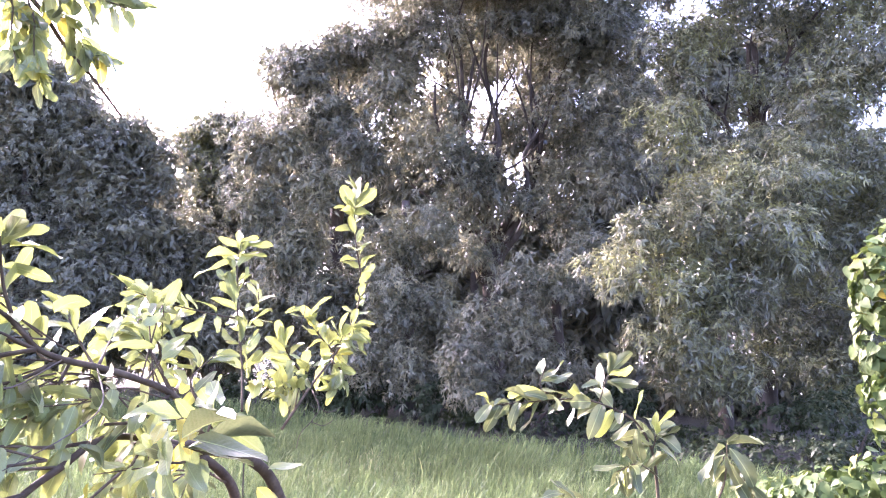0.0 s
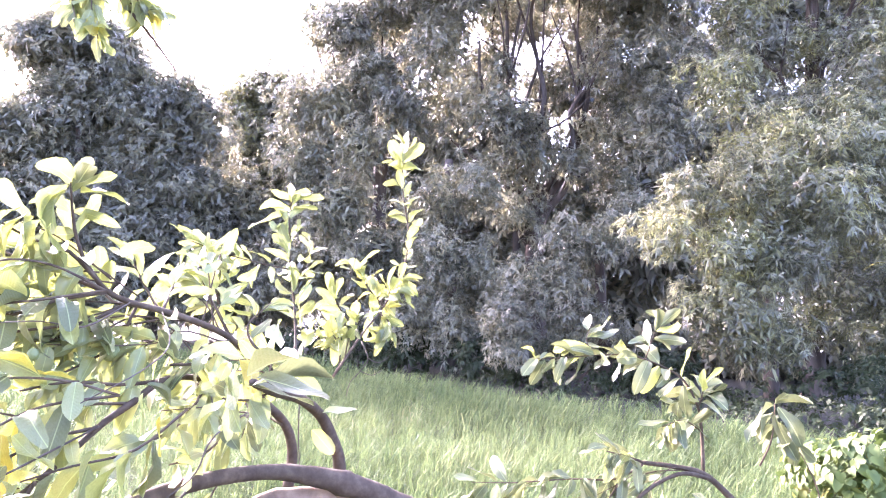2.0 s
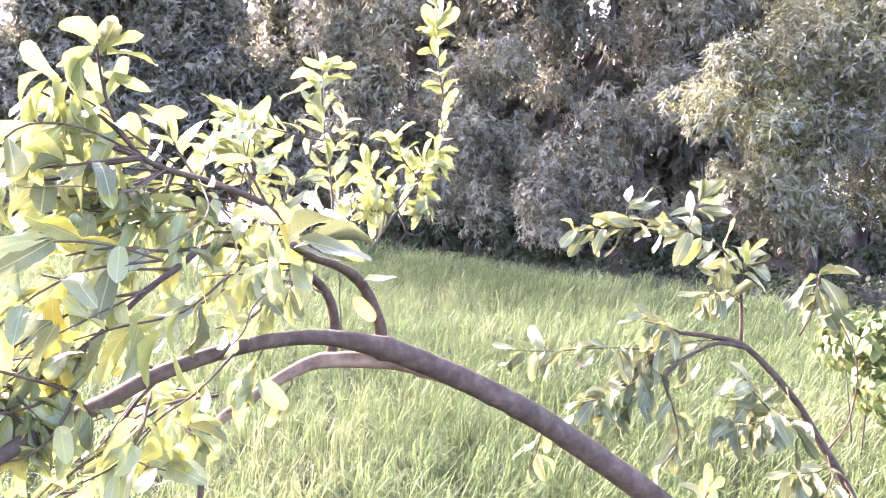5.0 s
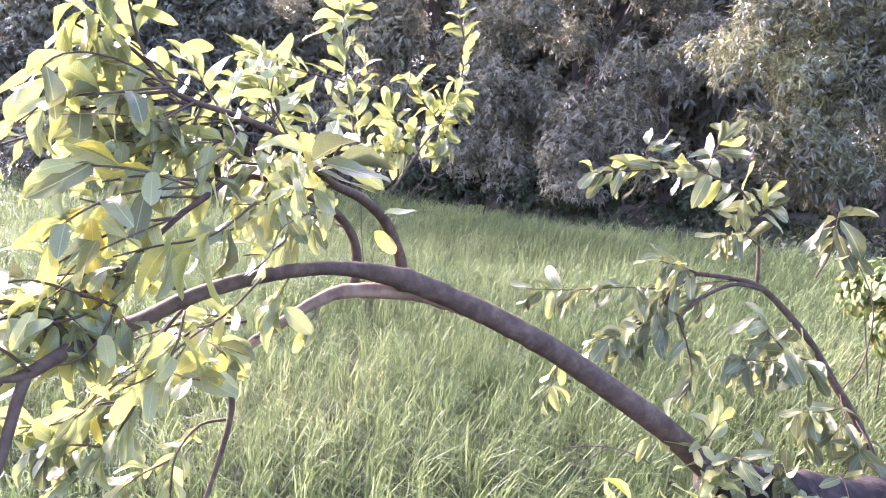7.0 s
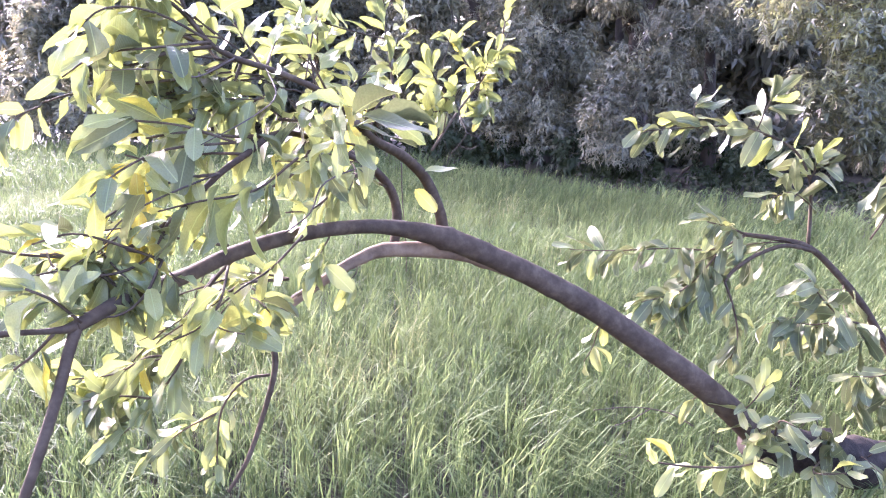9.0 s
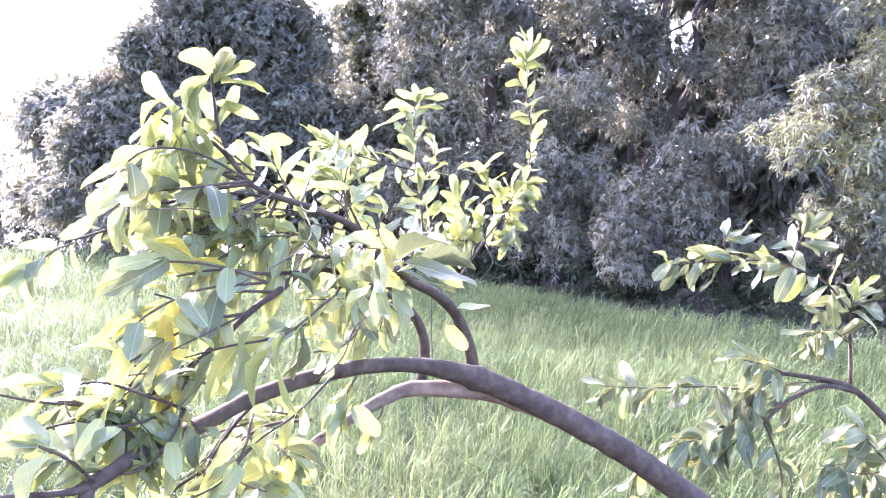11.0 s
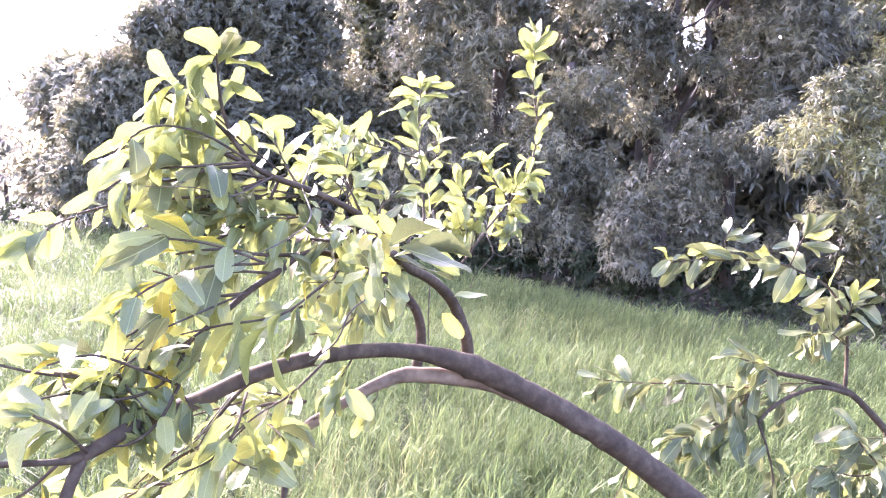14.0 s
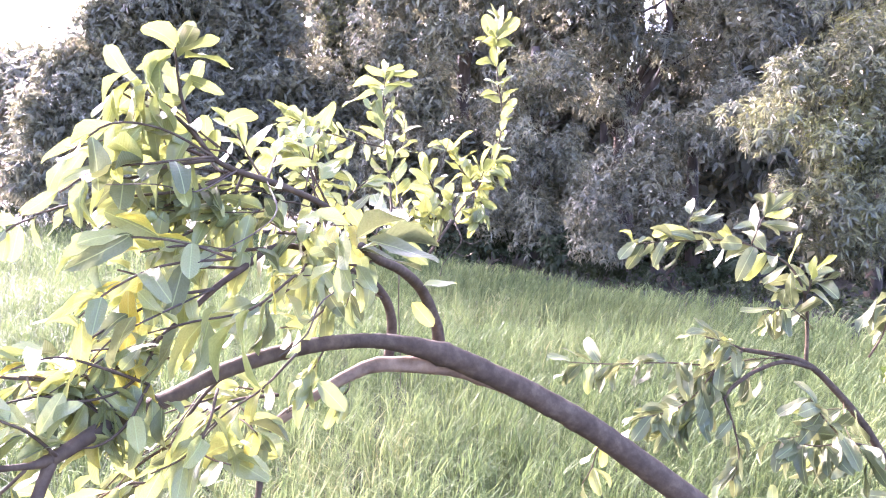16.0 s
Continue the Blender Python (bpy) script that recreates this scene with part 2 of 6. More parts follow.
# ---- mesh helpers ----
def mesh_of(name, verts, tris, mat, uvs=None, smooth=False):
    """A mesh from arrays of places, triangles and, for each corner, texture places."""
    me = bpy.data.meshes.new(name)
    verts, tris = np.asarray(verts, np.float32), np.asarray(tris, np.int32)
    me.vertices.add(len(verts))
    me.vertices.foreach_set("co", verts.ravel())
    me.loops.add(tris.size)
    me.loops.foreach_set("vertex_index", tris.ravel())
    me.polygons.add(len(tris))
    me.polygons.foreach_set("loop_start", np.arange(0, tris.size, 3, dtype=np.int32))
    me.polygons.foreach_set("use_smooth", np.full(len(tris), smooth))
    me.update(calc_edges=True)
    if uvs is not None:
        layer = me.uv_layers.new(name="UVMap")
        layer.data.foreach_set("uv", np.asarray(uvs, np.float32)[tris.ravel()].ravel())
    me.materials.append(mat)
    return me


def thing(name, label, category, group="", kind="", at=(0, 0, 0)):
    ob = tagged(new(name), label, category, group, kind)
    ob.location = at
    return ob


def child(name, me, parent, label="", kind=""):
    ob = new(name, me)
    ob.parent = parent
    ob.matrix_parent_inverse = Matrix.Translation(-Vector(parent.location)) if parent.type == "EMPTY" and not parent.parent else Matrix()
    if label or kind:
        tagged(ob, label, "", "", kind)
    return ob


def smooth_line(points, steps):
    """Rows of x, y, z, radius run through softly (Catmull-Rom)."""
    p = np.array(points, float)
    p = np.vstack([2 * p[0] - p[1], p, 2 * p[-1] - p[-2]])
    out = []
    for i in range(1, len(p) - 2):
        for s in np.linspace(0, 1, steps, endpoint=False):
            a, b, c, d = p[i - 1], p[i], p[i + 1], p[i + 2]
            out.append(0.5 * (2 * b + (c - a) * s + (2 * a - 5 * b + 4 * c - d) * s * s + (3 * b - a - 3 * c + d) * s ** 3))
    out.append(p[-2])
    out = np.array(out)
    out[:, 3] = np.maximum(out[:, 3], 0.0006)
    return out


def tube(name, points, mat, parent, sides=9, steps=5, knots=0.0, label="", buds=0):
    """A limb: a round, slightly lumpy tube along the points, closed at both ends."""
    line = smooth_line(points, steps)
    way = np.gradient(line[:, :3], axis=0)
    way /= np.linalg.norm(way, axis=1)[:, None]
    side = np.cross(way[0], (0.3, 0.2, 1.0))
    side /= np.linalg.norm(side)
    verts, n = [], len(line)
    own = np.random.default_rng(len(points) * 31 + int(abs(line[0, 0]) * 1000))
    swell = 1 + knots * 0.22 * (own.random(n) - 0.5)
    bumps = [(own.uniform(1, n - 1), own.uniform(0, 6.28), own.uniform(0.1, 0.32)) for _ in range(buds)]
    for i in range(n):
        side = side - way[i] * (side @ way[i])
        side /= np.linalg.norm(side)
        up = np.cross(way[i], side)
        ang = np.arange(sides) * 2 * math.pi / sides
        r = line[i, 3] * swell[i] * (1 + knots * 0.1 * (own.random(sides) - 0.5))
        for at, turn, high in bumps:
            r = r + line[i, 3] * high * math.exp(-((i - at) / 0.9) ** 2) * np.exp(-((np.angle(np.exp(1j * (ang - turn))) / 0.5) ** 2))
        verts.append(line[i, :3] + (np.cos(ang) * r)[:, None] * side + (np.sin(ang) * r)[:, None] * up)
    verts = np.vstack(verts + [line[:1, :3], line[-1:, :3]])
    tris = []
    for i in range(n - 1):
        for k in range(sides):
            a, b = i * sides + k, i * sides + (k + 1) % sides
            tris += [(a, b, b + sides), (a, b + sides, a + sides)]
    for k in range(sides):
        tris += [(n * sides, (k + 1) % sides, k), (n * sides + 1, (n - 1) * sides + k, (n - 1) * sides + (k + 1) % sides)]
    return child(name, mesh_of(name, verts, tris, mat, smooth=True), parent, label)


def unit(v):
    return v / np.maximum(np.linalg.norm(v, axis=-1, keepdims=True), 1e-9)


BLADE_TRIS = np.array([(0, 2, 1), (1, 2, 4), (1, 4, 3), (3, 4, 5)])


def leaf_batch(base, way, face, length, width, droop, fine=True):
    """Many small leaves, bent down towards the tip: six corners and four triangles each, or four and two."""
    base, way, face = np.asarray(base), unit(np.asarray(way)), np.asarray(face)
    side = unit(np.cross(way, face))
    n = len(base)
    length, width, droop = (np.broadcast_to(np.asarray(v, float), n)[:, None] for v in (length, width, droop))
    down = np.array([0, 0, -1.0])
    one = base + way * length * 0.35 + down * droop * length * 0.08
    two = base + way * length * 0.7 + down * droop * length * 0.32
    tip = base + way * length * 0.97 + down * droop * length * 0.62
    if not fine:
        mid = base + way * length * 0.45 + down * droop * length * 0.12
        verts = np.stack([base, mid - side * width * 0.55, mid + side * width * 0.55, tip], 1).reshape(-1, 3)
        return verts, (np.array([(0, 2, 1), (1, 2, 3)])[None] + (np.arange(n) * 4)[:, None, None]).reshape(-1, 3)
    verts = np.stack([base, one - side * width * 0.5, one + side * width * 0.5, two - side * width * 0.42, two + side * width * 0.42, tip], 1).reshape(-1, 3)
    tris = (BLADE_TRIS[None] + (np.arange(n) * 6)[:, None, None]).reshape(-1, 3)
    return verts, tris


def ball_points(n, gen):
    return unit(gen.normal(size=(n, 3)))


def crown(name, blobs, mat, parent, seed, per_m2=30, leaf=0.17, slim=0.22, whorl=9, inner=5, ragged=0.16, tuft=0.36, bulk=1.0, snug=1.0, fine=False):
    """Foliage: each lump bears smaller tufts, each tuft shoots on its outer and upper side, each shoot a whorl of narrow arching leaves; broader leaves fill the inside."""
    gen = np.random.default_rng(seed)
    blobs = np.array(blobs, float)
    blobs[:, 3:] *= snug
    bases, ways, faces, lens, sags = [], [], [], [], []
    for i, b in enumerate(blobs):
        c, r = b[:3], b[3:]
        mean = float(np.cbrt(r.prod()))
        subs = int(13 + 10 * min(mean, 1.6))
        sd = ball_points(subs, gen)
        sc = c + sd * r * gen.uniform(0.6, 1.05, (subs, 1))
        sr = mean * tuft * gen.uniform(0.55, 1.35, subs)
        for p0, d0, r0 in zip(sc, sd, sr):
            if any(j != i and (((p0 - o[:3]) / o[3:]) ** 2).sum() < 0.4 for j, o in enumerate(blobs)):
                continue
            n = max(5, int(2 * math.pi * r0 * r0 * per_m2))
            d = ball_points(n, gen)
            d = d[d @ d0 + 0.6 * d[:, 2] > -0.15 + gen.normal(0, 0.2, n)]
            p = p0 + d * r0 * (1 + gen.normal(0, ragged, (len(d), 1))) * (1.0, 1.0, 0.85)
            ok = p[:, 2] > 0.12
            p, d = p[ok], d[ok]
            axis = unit(d + 0.35 * d0 + gen.normal(0, 0.3, d.shape) + (0, 0, 0.25))
            size = leaf * gen.uniform(0.75, 1.2, len(p))
            for k in range(whorl):
                out = unit(np.cross(axis, ball_points(len(p), gen)))
                open_up = gen.uniform(-0.1, 0.85, (len(p), 1))
                bases.append(p + axis * (0.3 * leaf * open_up))
                ways.append(unit(axis * open_up + out))
                faces.append(unit(axis + gen.normal(0, 0.3, axis.shape) + (0, 0, 0.2)))
                lens.append(size * gen.uniform(0.65, 1.1, len(p)))
                sags.append(gen.uniform(0.15, 1.0, len(p)))
    base, way, face, length = np.vstack(bases), np.vstack(ways), np.vstack(faces), np.concatenate(lens)
    v1, t1 = leaf_batch(base, way, face, length, length * slim * gen.uniform(0.8, 1.2, len(length)), np.concatenate(sags), fine)
    if inner:
        ib, iw = [], []
        for b in blobs:
            n = int(4.2 * b[3] * b[4] * b[5] * inner)
            q = ball_points(n, gen) * (gen.random((n, 1)) ** 0.4) * 0.75
            ib.append(b[:3] + q * b[3:])
            iw.append(ball_points(n, gen))
        ib, iw = np.vstack(ib), np.vstack(iw)
        ok = ib[:, 2] > 0.2
        ib, iw = ib[ok], iw[ok]
        v2, t2 = leaf_batch(ib, iw, ball_points(len(ib), gen), leaf * 1.15 * bulk, leaf * 0.3 * bulk, 0.4, False)
        v1, t1 = np.vstack([v1, v2]), np.vstack([t1, t2 + len(v1)])
    return child(name, mesh_of(name, v1, t1, mat), parent, kind="stuff")


# ---- ground and field ----
def make_ground():
    size, n = 1800.0, 60
    # rings that widen outwards, with low swells near the eye
    rings = np.r_[0.0, np.geomspace(1.0, size, n)]
    ang = np.linspace(0, 2 * math.pi, 72, endpoint=False)
    verts, tris = [(0, 0, 0)], []
    for r in rings[1:]:
        for a in ang:
            x, y = r * math.sin(a), r * math.cos(a)
            verts.append((x, y, 0.05 * noise.noise(Vector((x * 0.5, y * 0.5, 0))) * min(1, 30 / r)))
    m = len(ang)
    for k in range(m):
        tris.append((0, 1 + (k + 1) % m, 1 + k))
        for i in range(n - 1):
            a, b = 1 + i * m + k, 1 + i * m + (k + 1) % m
            tris += [(a, b, b + m), (a, b + m, a + m)]
    ob = new("ground", mesh_of("ground", verts, tris, SOIL, smooth=True))
    return tagged(ob, "brown field soil with leaf litter under the trees", "ground", kind="structure")


make_ground()

# the wood's front edge, from right to left: x, y
EDGE = np.array([(6.0, 3.2), (4.2, 5.5), (2.9, 7.4), (2.2, 8.5), (1.3, 9.4), (0.4, 10.1), (-0.6, 11.2), (-1.8, 12.5), (-4.0, 15.0), (-8.0, 17.5), (-16.0, 20.0), (-26.0, 22.5), (-60.0, 30.0)])


def in_field(x, y):
    """How far a place lies in front of the wood's edge."""
    edge = np.interp(-x, -EDGE[:, 0], EDGE[:, 1])
    return edge - y


def rice_field():
    """Culms in tufts, and from each height of them narrow leaves that arch over with the wind."""
    gen = np.random.default_rng(11)
    verts, tris, count = [], [], 0
    lift = np.array([0, 0, 1.0])
    # inner and outer distance, leaves on a square metre, breadth and length of a leaf
    for near, far, dense, wide, long in ((1.6, 4.5, 2400, 0.0058, 0.23), (4.5, 7.5, 1600, 0.0066, 0.24), (7.5, 12.0, 800, 0.0090, 0.26), (12.0, 19.0, 190, 0.017, 0.36), (19.0, 36.0, 50, 0.034, 0.45)):
        n = int(math.pi * (far ** 2 - near ** 2) * 120 / 360 * dense)
        d = np.sqrt(gen.uniform(near ** 2, far ** 2, n))
        a = np.radians(np.where(gen.random(n) < 0.9, gen.uniform(-66, 42, n), gen.uniform(-115, 75, n)))
        x, y = d * np.sin(a), d * np.cos(a)
        tuft = 0.16
        # tufts stand on a slanting, uneven grid
        gx, gy = (0.883 * x + 0.469 * y) / tuft, (0.883 * y - 0.469 * x) / tuft
        tx, ty = np.round(gx), np.round(gy)
        clump = np.sin(tx * 12.99 + ty * 78.23) * 43758.5
        clump = clump - np.floor(clump)
        tx, ty = tx + 1.1 * (clump - 0.5), ty + 1.1 * ((clump * 7.31) % 1.0 - 0.5)
        tx, ty = (0.883 * tx - 0.469 * ty) * tuft, (0.883 * ty + 0.469 * tx) * tuft
        x, y = x * 0.45 + tx * 0.55 + gen.normal(0, 0.015, n), y * 0.45 + ty * 0.55 + gen.normal(0, 0.015, n)
        room = in_field(x, y)
        keep = (room > 0) & (gen.random(n) < np.clip(room / 0.8, 0.15, 1)) & ~((y < 1.9) & (np.abs(x) < 1.2))
        x, y, room, clump = x[keep], y[keep], room[keep], clump[keep]
        n = len(x)
        sway = np.array([noise.noise(Vector((px * 0.7, py * 0.7, 0))) for px, py in zip(x, y)])
        top = (0.36 + 0.10 * sway + 0.10 * clump) * np.clip(0.55 + room * 0.4, 0.5, 1)
        foot = np.stack([x, y, top * gen.uniform(0.1, 0.8, n) ** 0.8], 1)
        lean = np.stack([0.36 + 0.35 * sway + gen.normal(0, 0.34, n), -0.12 + gen.normal(0, 0.34, n)], 1)
        bend = gen.uniform(0.3, 1.15, n)
        size = long * gen.uniform(0.55, 1.25, n)
        side = unit(np.stack([-lean[:, 1] + gen.normal(0, 0.6, n), lean[:, 0] + gen.normal(0, 0.6, n), np.zeros(n)], 1)) * (wide * gen.uniform(0.6, 1.2, n))[:, None]
        way = np.stack([lean[:, 0], lean[:, 1], np.zeros(n)], 1)
        one = foot + lift * (size * 0.5)[:, None] + way * (size * 0.07)[:, None]
        two = foot + lift * (size * (0.90 - 0.14 * bend))[:, None] + way * (size * 0.40)[:, None]
        tip = foot + lift * (size * (1.0 - 0.55 * bend))[:, None] + way * (size * (0.85 + 0.45 * bend))[:, None]
        v = np.stack([foot, one - side * 0.5, one + side * 0.5, two - side * 0.38, two + side * 0.38, tip], 1).reshape(-1, 3)
        tris.append((BLADE_TRIS[None] + (np.arange(n) * 6)[:, None, None]).reshape(-1, 3) + count)
        verts.append(v)
        count += len(v)
        # culms under every fourth leaf
        q = foot[::4]
        base = q * (1, 1, 0) + np.stack([gen.normal(0, 0.015, len(q)), gen.normal(0, 0.015, len(q)), np.zeros(len(q))], 1)
        w = unit(side[::4]) * wide * 0.4
        v = np.stack([base - w, base + w, q + lift * 0.03], 1).reshape(-1, 3)
        tris.append(np.arange(len(v)).reshape(-1, 3) + count)
        verts.append(v)
        count += len(v)
    ob = new("rice_field", mesh_of("rice_field", np.vstack(verts), np.vstack(tris), RICE))
    return tagged(ob, "dense bright green rice plants growing in the field", "rice", kind="stuff")


rice_field()


# ---- the wood ----
def wood_tree(name, label, foot, trunk, limbs, blobs, mat, seed, group="", **how):
    t = thing(name, label, "tree", group, at=(foot[0], foot[1], 0))
    tube("trunk", trunk, TREE_BARK, t, sides=10, steps=5, knots=0.25)
    for line in limbs:
        tube("limb", line, TREE_BARK, t, sides=7, steps=4, knots=0.2)
    crown("crown", blobs, mat, t, seed, **how)
    return t


def rise(x, y, top, r, lean=(0.0, 0.0)):
    """A trunk from the ground up, with a flared foot."""
    return [(x, y, -0.1, r * 1.5), (x + lean[0] * 0.05, y, 0.35, r * 1.08), (x + lean[0] * 0.4, y + lean[1] * 0.4, top * 0.45, r * 0.9), (x + lean[0], y + lean[1], top, r * 0.55)]


def fan(x, y, z, r, ends):
    """Crooked limbs that leave a trunk at x, y, z for the given ends, each with side branches."""
    gen = np.random.default_rng(int(abs(x * 1009 + y * 9176 + z * 131) * 10) % 99991)
    first, lines = np.array((x, y, z)), []
    for end in ends:
        last = np.array(end)
        span = np.linalg.norm(last - first)
        bow = (first + last) / 2 + (0, 0, 0.08 * span) + gen.normal(0, 0.07, 3) * span
        line = []
        for t in np.linspace(0, 1, 7):
            p = first * (1 - t) ** 2 + bow * 2 * t * (1 - t) + last * t * t + gen.normal(0, 0.018, 3) * span * (0 < t < 1)
            line.append((*p, r * (1 - 0.72 * t)))
        lines.append(line)
        for at in (2, 3, 4):
            p, way = np.array(line[at][:3]), last - first
            tip = p + way * gen.uniform(0.28, 0.45) + gen.normal(0, 0.17, 3) * span
            mid = (p + tip) / 2 + gen.normal(0, 0.04, 3) * span
            lines.append([(*p, line[at][3] * 0.6), (*mid, line[at][3] * 0.42), (*tip, line[at][3] * 0.18)])
    return lines


def stems(tree, foot, tops, r):
    for k, top in enumerate(tops):
        x, y = top[0] * 0.9 + foot[0] * 0.1 + 0.06 * (k % 3 - 1), top[1] + 0.05 * (k % 2)
        tube("stem", [(x, y, -0.05, r), (x * 0.6 + top[0] * 0.4, y, top[2] * 0.5, r * 0.8), (*top, r * 0.35)], TREE_BARK, tree, sides=6, steps=4, knots=0.2)


wood_tree("tree", "low bushy tree with fresh olive green drooping leaves", (3.95, 10.25), rise(3.95, 10.25, 3.6, 0.10, (0.1, 0.1)),
          fan(4.01, 10.31, 2.23, 0.040, [(3.42, 10.17, 3.40), (5.39, 10.17, 3.36), (2.99, 10.31, 2.26), (4.42, 10.09, 4.03)]),
          [(4.35, 9.71, 3.06, 0.94, 0.75, 0.70), (3.65, 9.84, 3.58, 0.48, 0.70, 0.40), (3.45, 9.62, 2.99, 0.46, 0.70, 0.54), (4.26, 10.09, 4.03, 0.49, 0.70, 0.41), (5.19, 10.44, 4.45, 0.60, 0.70, 0.43), (6.11, 10.77, 5.06, 0.71, 0.70, 0.53), (6.90, 10.89, 5.74, 0.63, 0.70, 0.63), (4.53, 9.83, 3.72, 0.48, 0.70, 0.40), (2.65, 9.50, 3.06, 0.57, 0.70, 0.57), (2.29, 9.37, 2.52, 0.52, 0.70, 0.41), (3.44, 9.51, 2.21, 1.06, 0.85, 0.83), (5.40, 10.13, 3.69, 0.78, 0.70, 0.66), (6.18, 10.29, 4.04, 0.67, 0.70, 0.59), (3.13, 9.42, 1.32, 0.78, 0.70, 0.70), (4.80, 10.35, 2.65, 0.85, 0.70, 0.75), (3.72, 9.55, 1.05, 0.66, 0.60, 0.50), (6.55, 11.55, 1.30, 0.95, 0.80, 1.10), (6.43, 10.32, 3.03, 0.99, 0.80, 1.33)],
          FRESH_LEAF, 21, group="trees of the wood", per_m2=105, leaf=0.105, slim=0.18, inner=1350, tuft=0.3, fine=True, snug=0.9)
wood_tree("tree", "tall tree with dense grey green leaves", (5.53, 12.49), rise(5.53, 12.49, 7.0, 0.17, (0.3, 0.2)),
          fan(5.71, 12.61, 4.34, 0.061, [(4.40, 12.02, 6.32), (5.51, 11.95, 6.90), (6.89, 12.07, 5.98), (7.22, 11.81, 8.05)]),
          [(4.30, 12.01, 6.43, 0.75, 0.70, 1.10), (3.85, 11.48, 5.00, 0.66, 0.70, 0.85), (5.31, 11.92, 7.20, 0.80, 0.70, 0.50), (5.49, 12.08, 5.91, 0.60, 0.70, 0.45), (6.11, 11.21, 5.54, 0.69, 0.70, 0.55), (6.67, 11.16, 5.94, 0.83, 0.70, 0.69), (6.67, 12.41, 7.29, 0.83, 0.70, 0.73), (6.96, 11.24, 4.54, 0.82, 0.70, 0.55), (4.47, 11.79, 4.14, 0.86, 0.70, 0.57), (5.63, 11.89, 4.93, 0.88, 0.70, 0.49), (7.42, 11.62, 7.12, 1.07, 0.86, 0.88), (4.74, 11.77, 8.39, 1.69, 1.35, 1.00), (6.74, 11.75, 8.56, 1.89, 1.51, 1.10), (5.55, 11.95, 1.55, 0.80, 0.65, 1.15), (6.45, 12.30, 2.60, 0.80, 0.65, 0.90)],
          FRESH_LEAF, 22, group="trees of the wood", per_m2=66, leaf=0.12, slim=0.18, inner=840, tuft=0.31, fine=True, snug=0.92)
wood_tree("tree", "tall dark tree with several thin stems and an open crown", (1.05, 15.48), rise(1.05, 15.48, 4.2, 0.26, (0.0, 0.2)),
          fan(1.05, 15.60, 2.60, 0.094, [(-0.11, 14.94, 7.17), (0.29, 14.78, 8.51), (0.77, 14.87, 7.77), (1.28, 14.75, 8.74), (1.88, 14.90, 7.50), (2.54, 14.99, 6.75), (3.25, 14.81, 8.21)]),
          [(1.52, 14.79, 8.37, 1.11, 0.89, 0.49), (-0.21, 14.79, 8.40, 0.99, 0.79, 0.86), (2.88, 14.81, 8.22, 1.24, 0.99, 0.99), (3.35, 14.53, 6.46, 1.08, 0.86, 0.96), (0.22, 14.25, 5.46, 0.64, 0.70, 0.64), (3.47, 14.31, 4.94, 0.93, 0.74, 0.81), (1.55, 14.63, 9.71, 3.21, 2.57, 0.99), (-1.10, 14.95, 7.07, 0.74, 0.70, 1.36), (-0.71, 15.59, 5.97, 0.64, 0.70, 0.77), (3.02, 16.07, 6.16, 0.66, 0.70, 0.53), (2.98, 16.32, 4.20, 0.66, 0.70, 0.79), (0.81, 14.76, 4.60, 0.84, 0.70, 0.60), (1.81, 15.17, 4.54, 0.49, 0.70, 0.37), (1.45, 16.01, 6.65, 0.79, 0.70, 0.46), (4.12, 15.26, 8.66, 0.89, 0.71, 1.91), (0.29, 15.86, 7.91, 0.53, 0.70, 0.39), (1.21, 15.88, 7.76, 0.53, 0.70, 0.33), (2.26, 15.86, 7.87, 0.59, 0.70, 0.53), (2.17, 15.51, 6.67, 0.57, 0.70, 0.38), (0.25, 15.12, 6.58, 0.44, 0.70, 0.37), (0.85, 15.25, 5.46, 0.75, 0.70, 0.37), (2.10, 15.27, 5.31, 0.50, 0.70, 0.37), (3.24, 14.90, 7.48, 0.74, 0.70, 0.62), (0.55, 14.89, 3.54, 0.60, 0.70, 0.48), (0.75, 15.90, 5.60, 0.62, 0.70, 0.42), (0.15, 15.70, 7.20, 0.45, 0.60, 0.35)],
          MANGO_LEAF, 23, group="trees of the wood", per_m2=52, leaf=0.135, slim=0.22, inner=450, tuft=0.38, bulk=1.3)
wood_tree("tree", "dark spreading tree with low hanging branches", (2.15, 13.18), rise(2.15, 13.18, 2.6, 0.13, (-0.1, -0.1)),
          fan(2.09, 13.12, 1.61, 0.047, [(1.20, 13.26, 2.05), (2.05, 13.21, 2.46), (0.55, 13.36, 1.23)]),
          [(1.14, 12.67, 1.94, 0.95, 0.76, 0.70), (1.89, 12.78, 2.64, 0.97, 0.78, 0.56), (0.31, 12.35, 1.27, 0.68, 0.70, 0.68), (1.60, 12.55, 1.24, 0.74, 0.70, 0.64), (2.65, 12.92, 3.15, 0.62, 0.70, 0.62), (0.59, 12.20, 0.80, 0.57, 0.70, 0.38)],
          MANGO_LEAF, 24, group="trees of the wood", per_m2=80, leaf=0.115, slim=0.18, inner=1200, tuft=0.32, fine=True, snug=0.9)
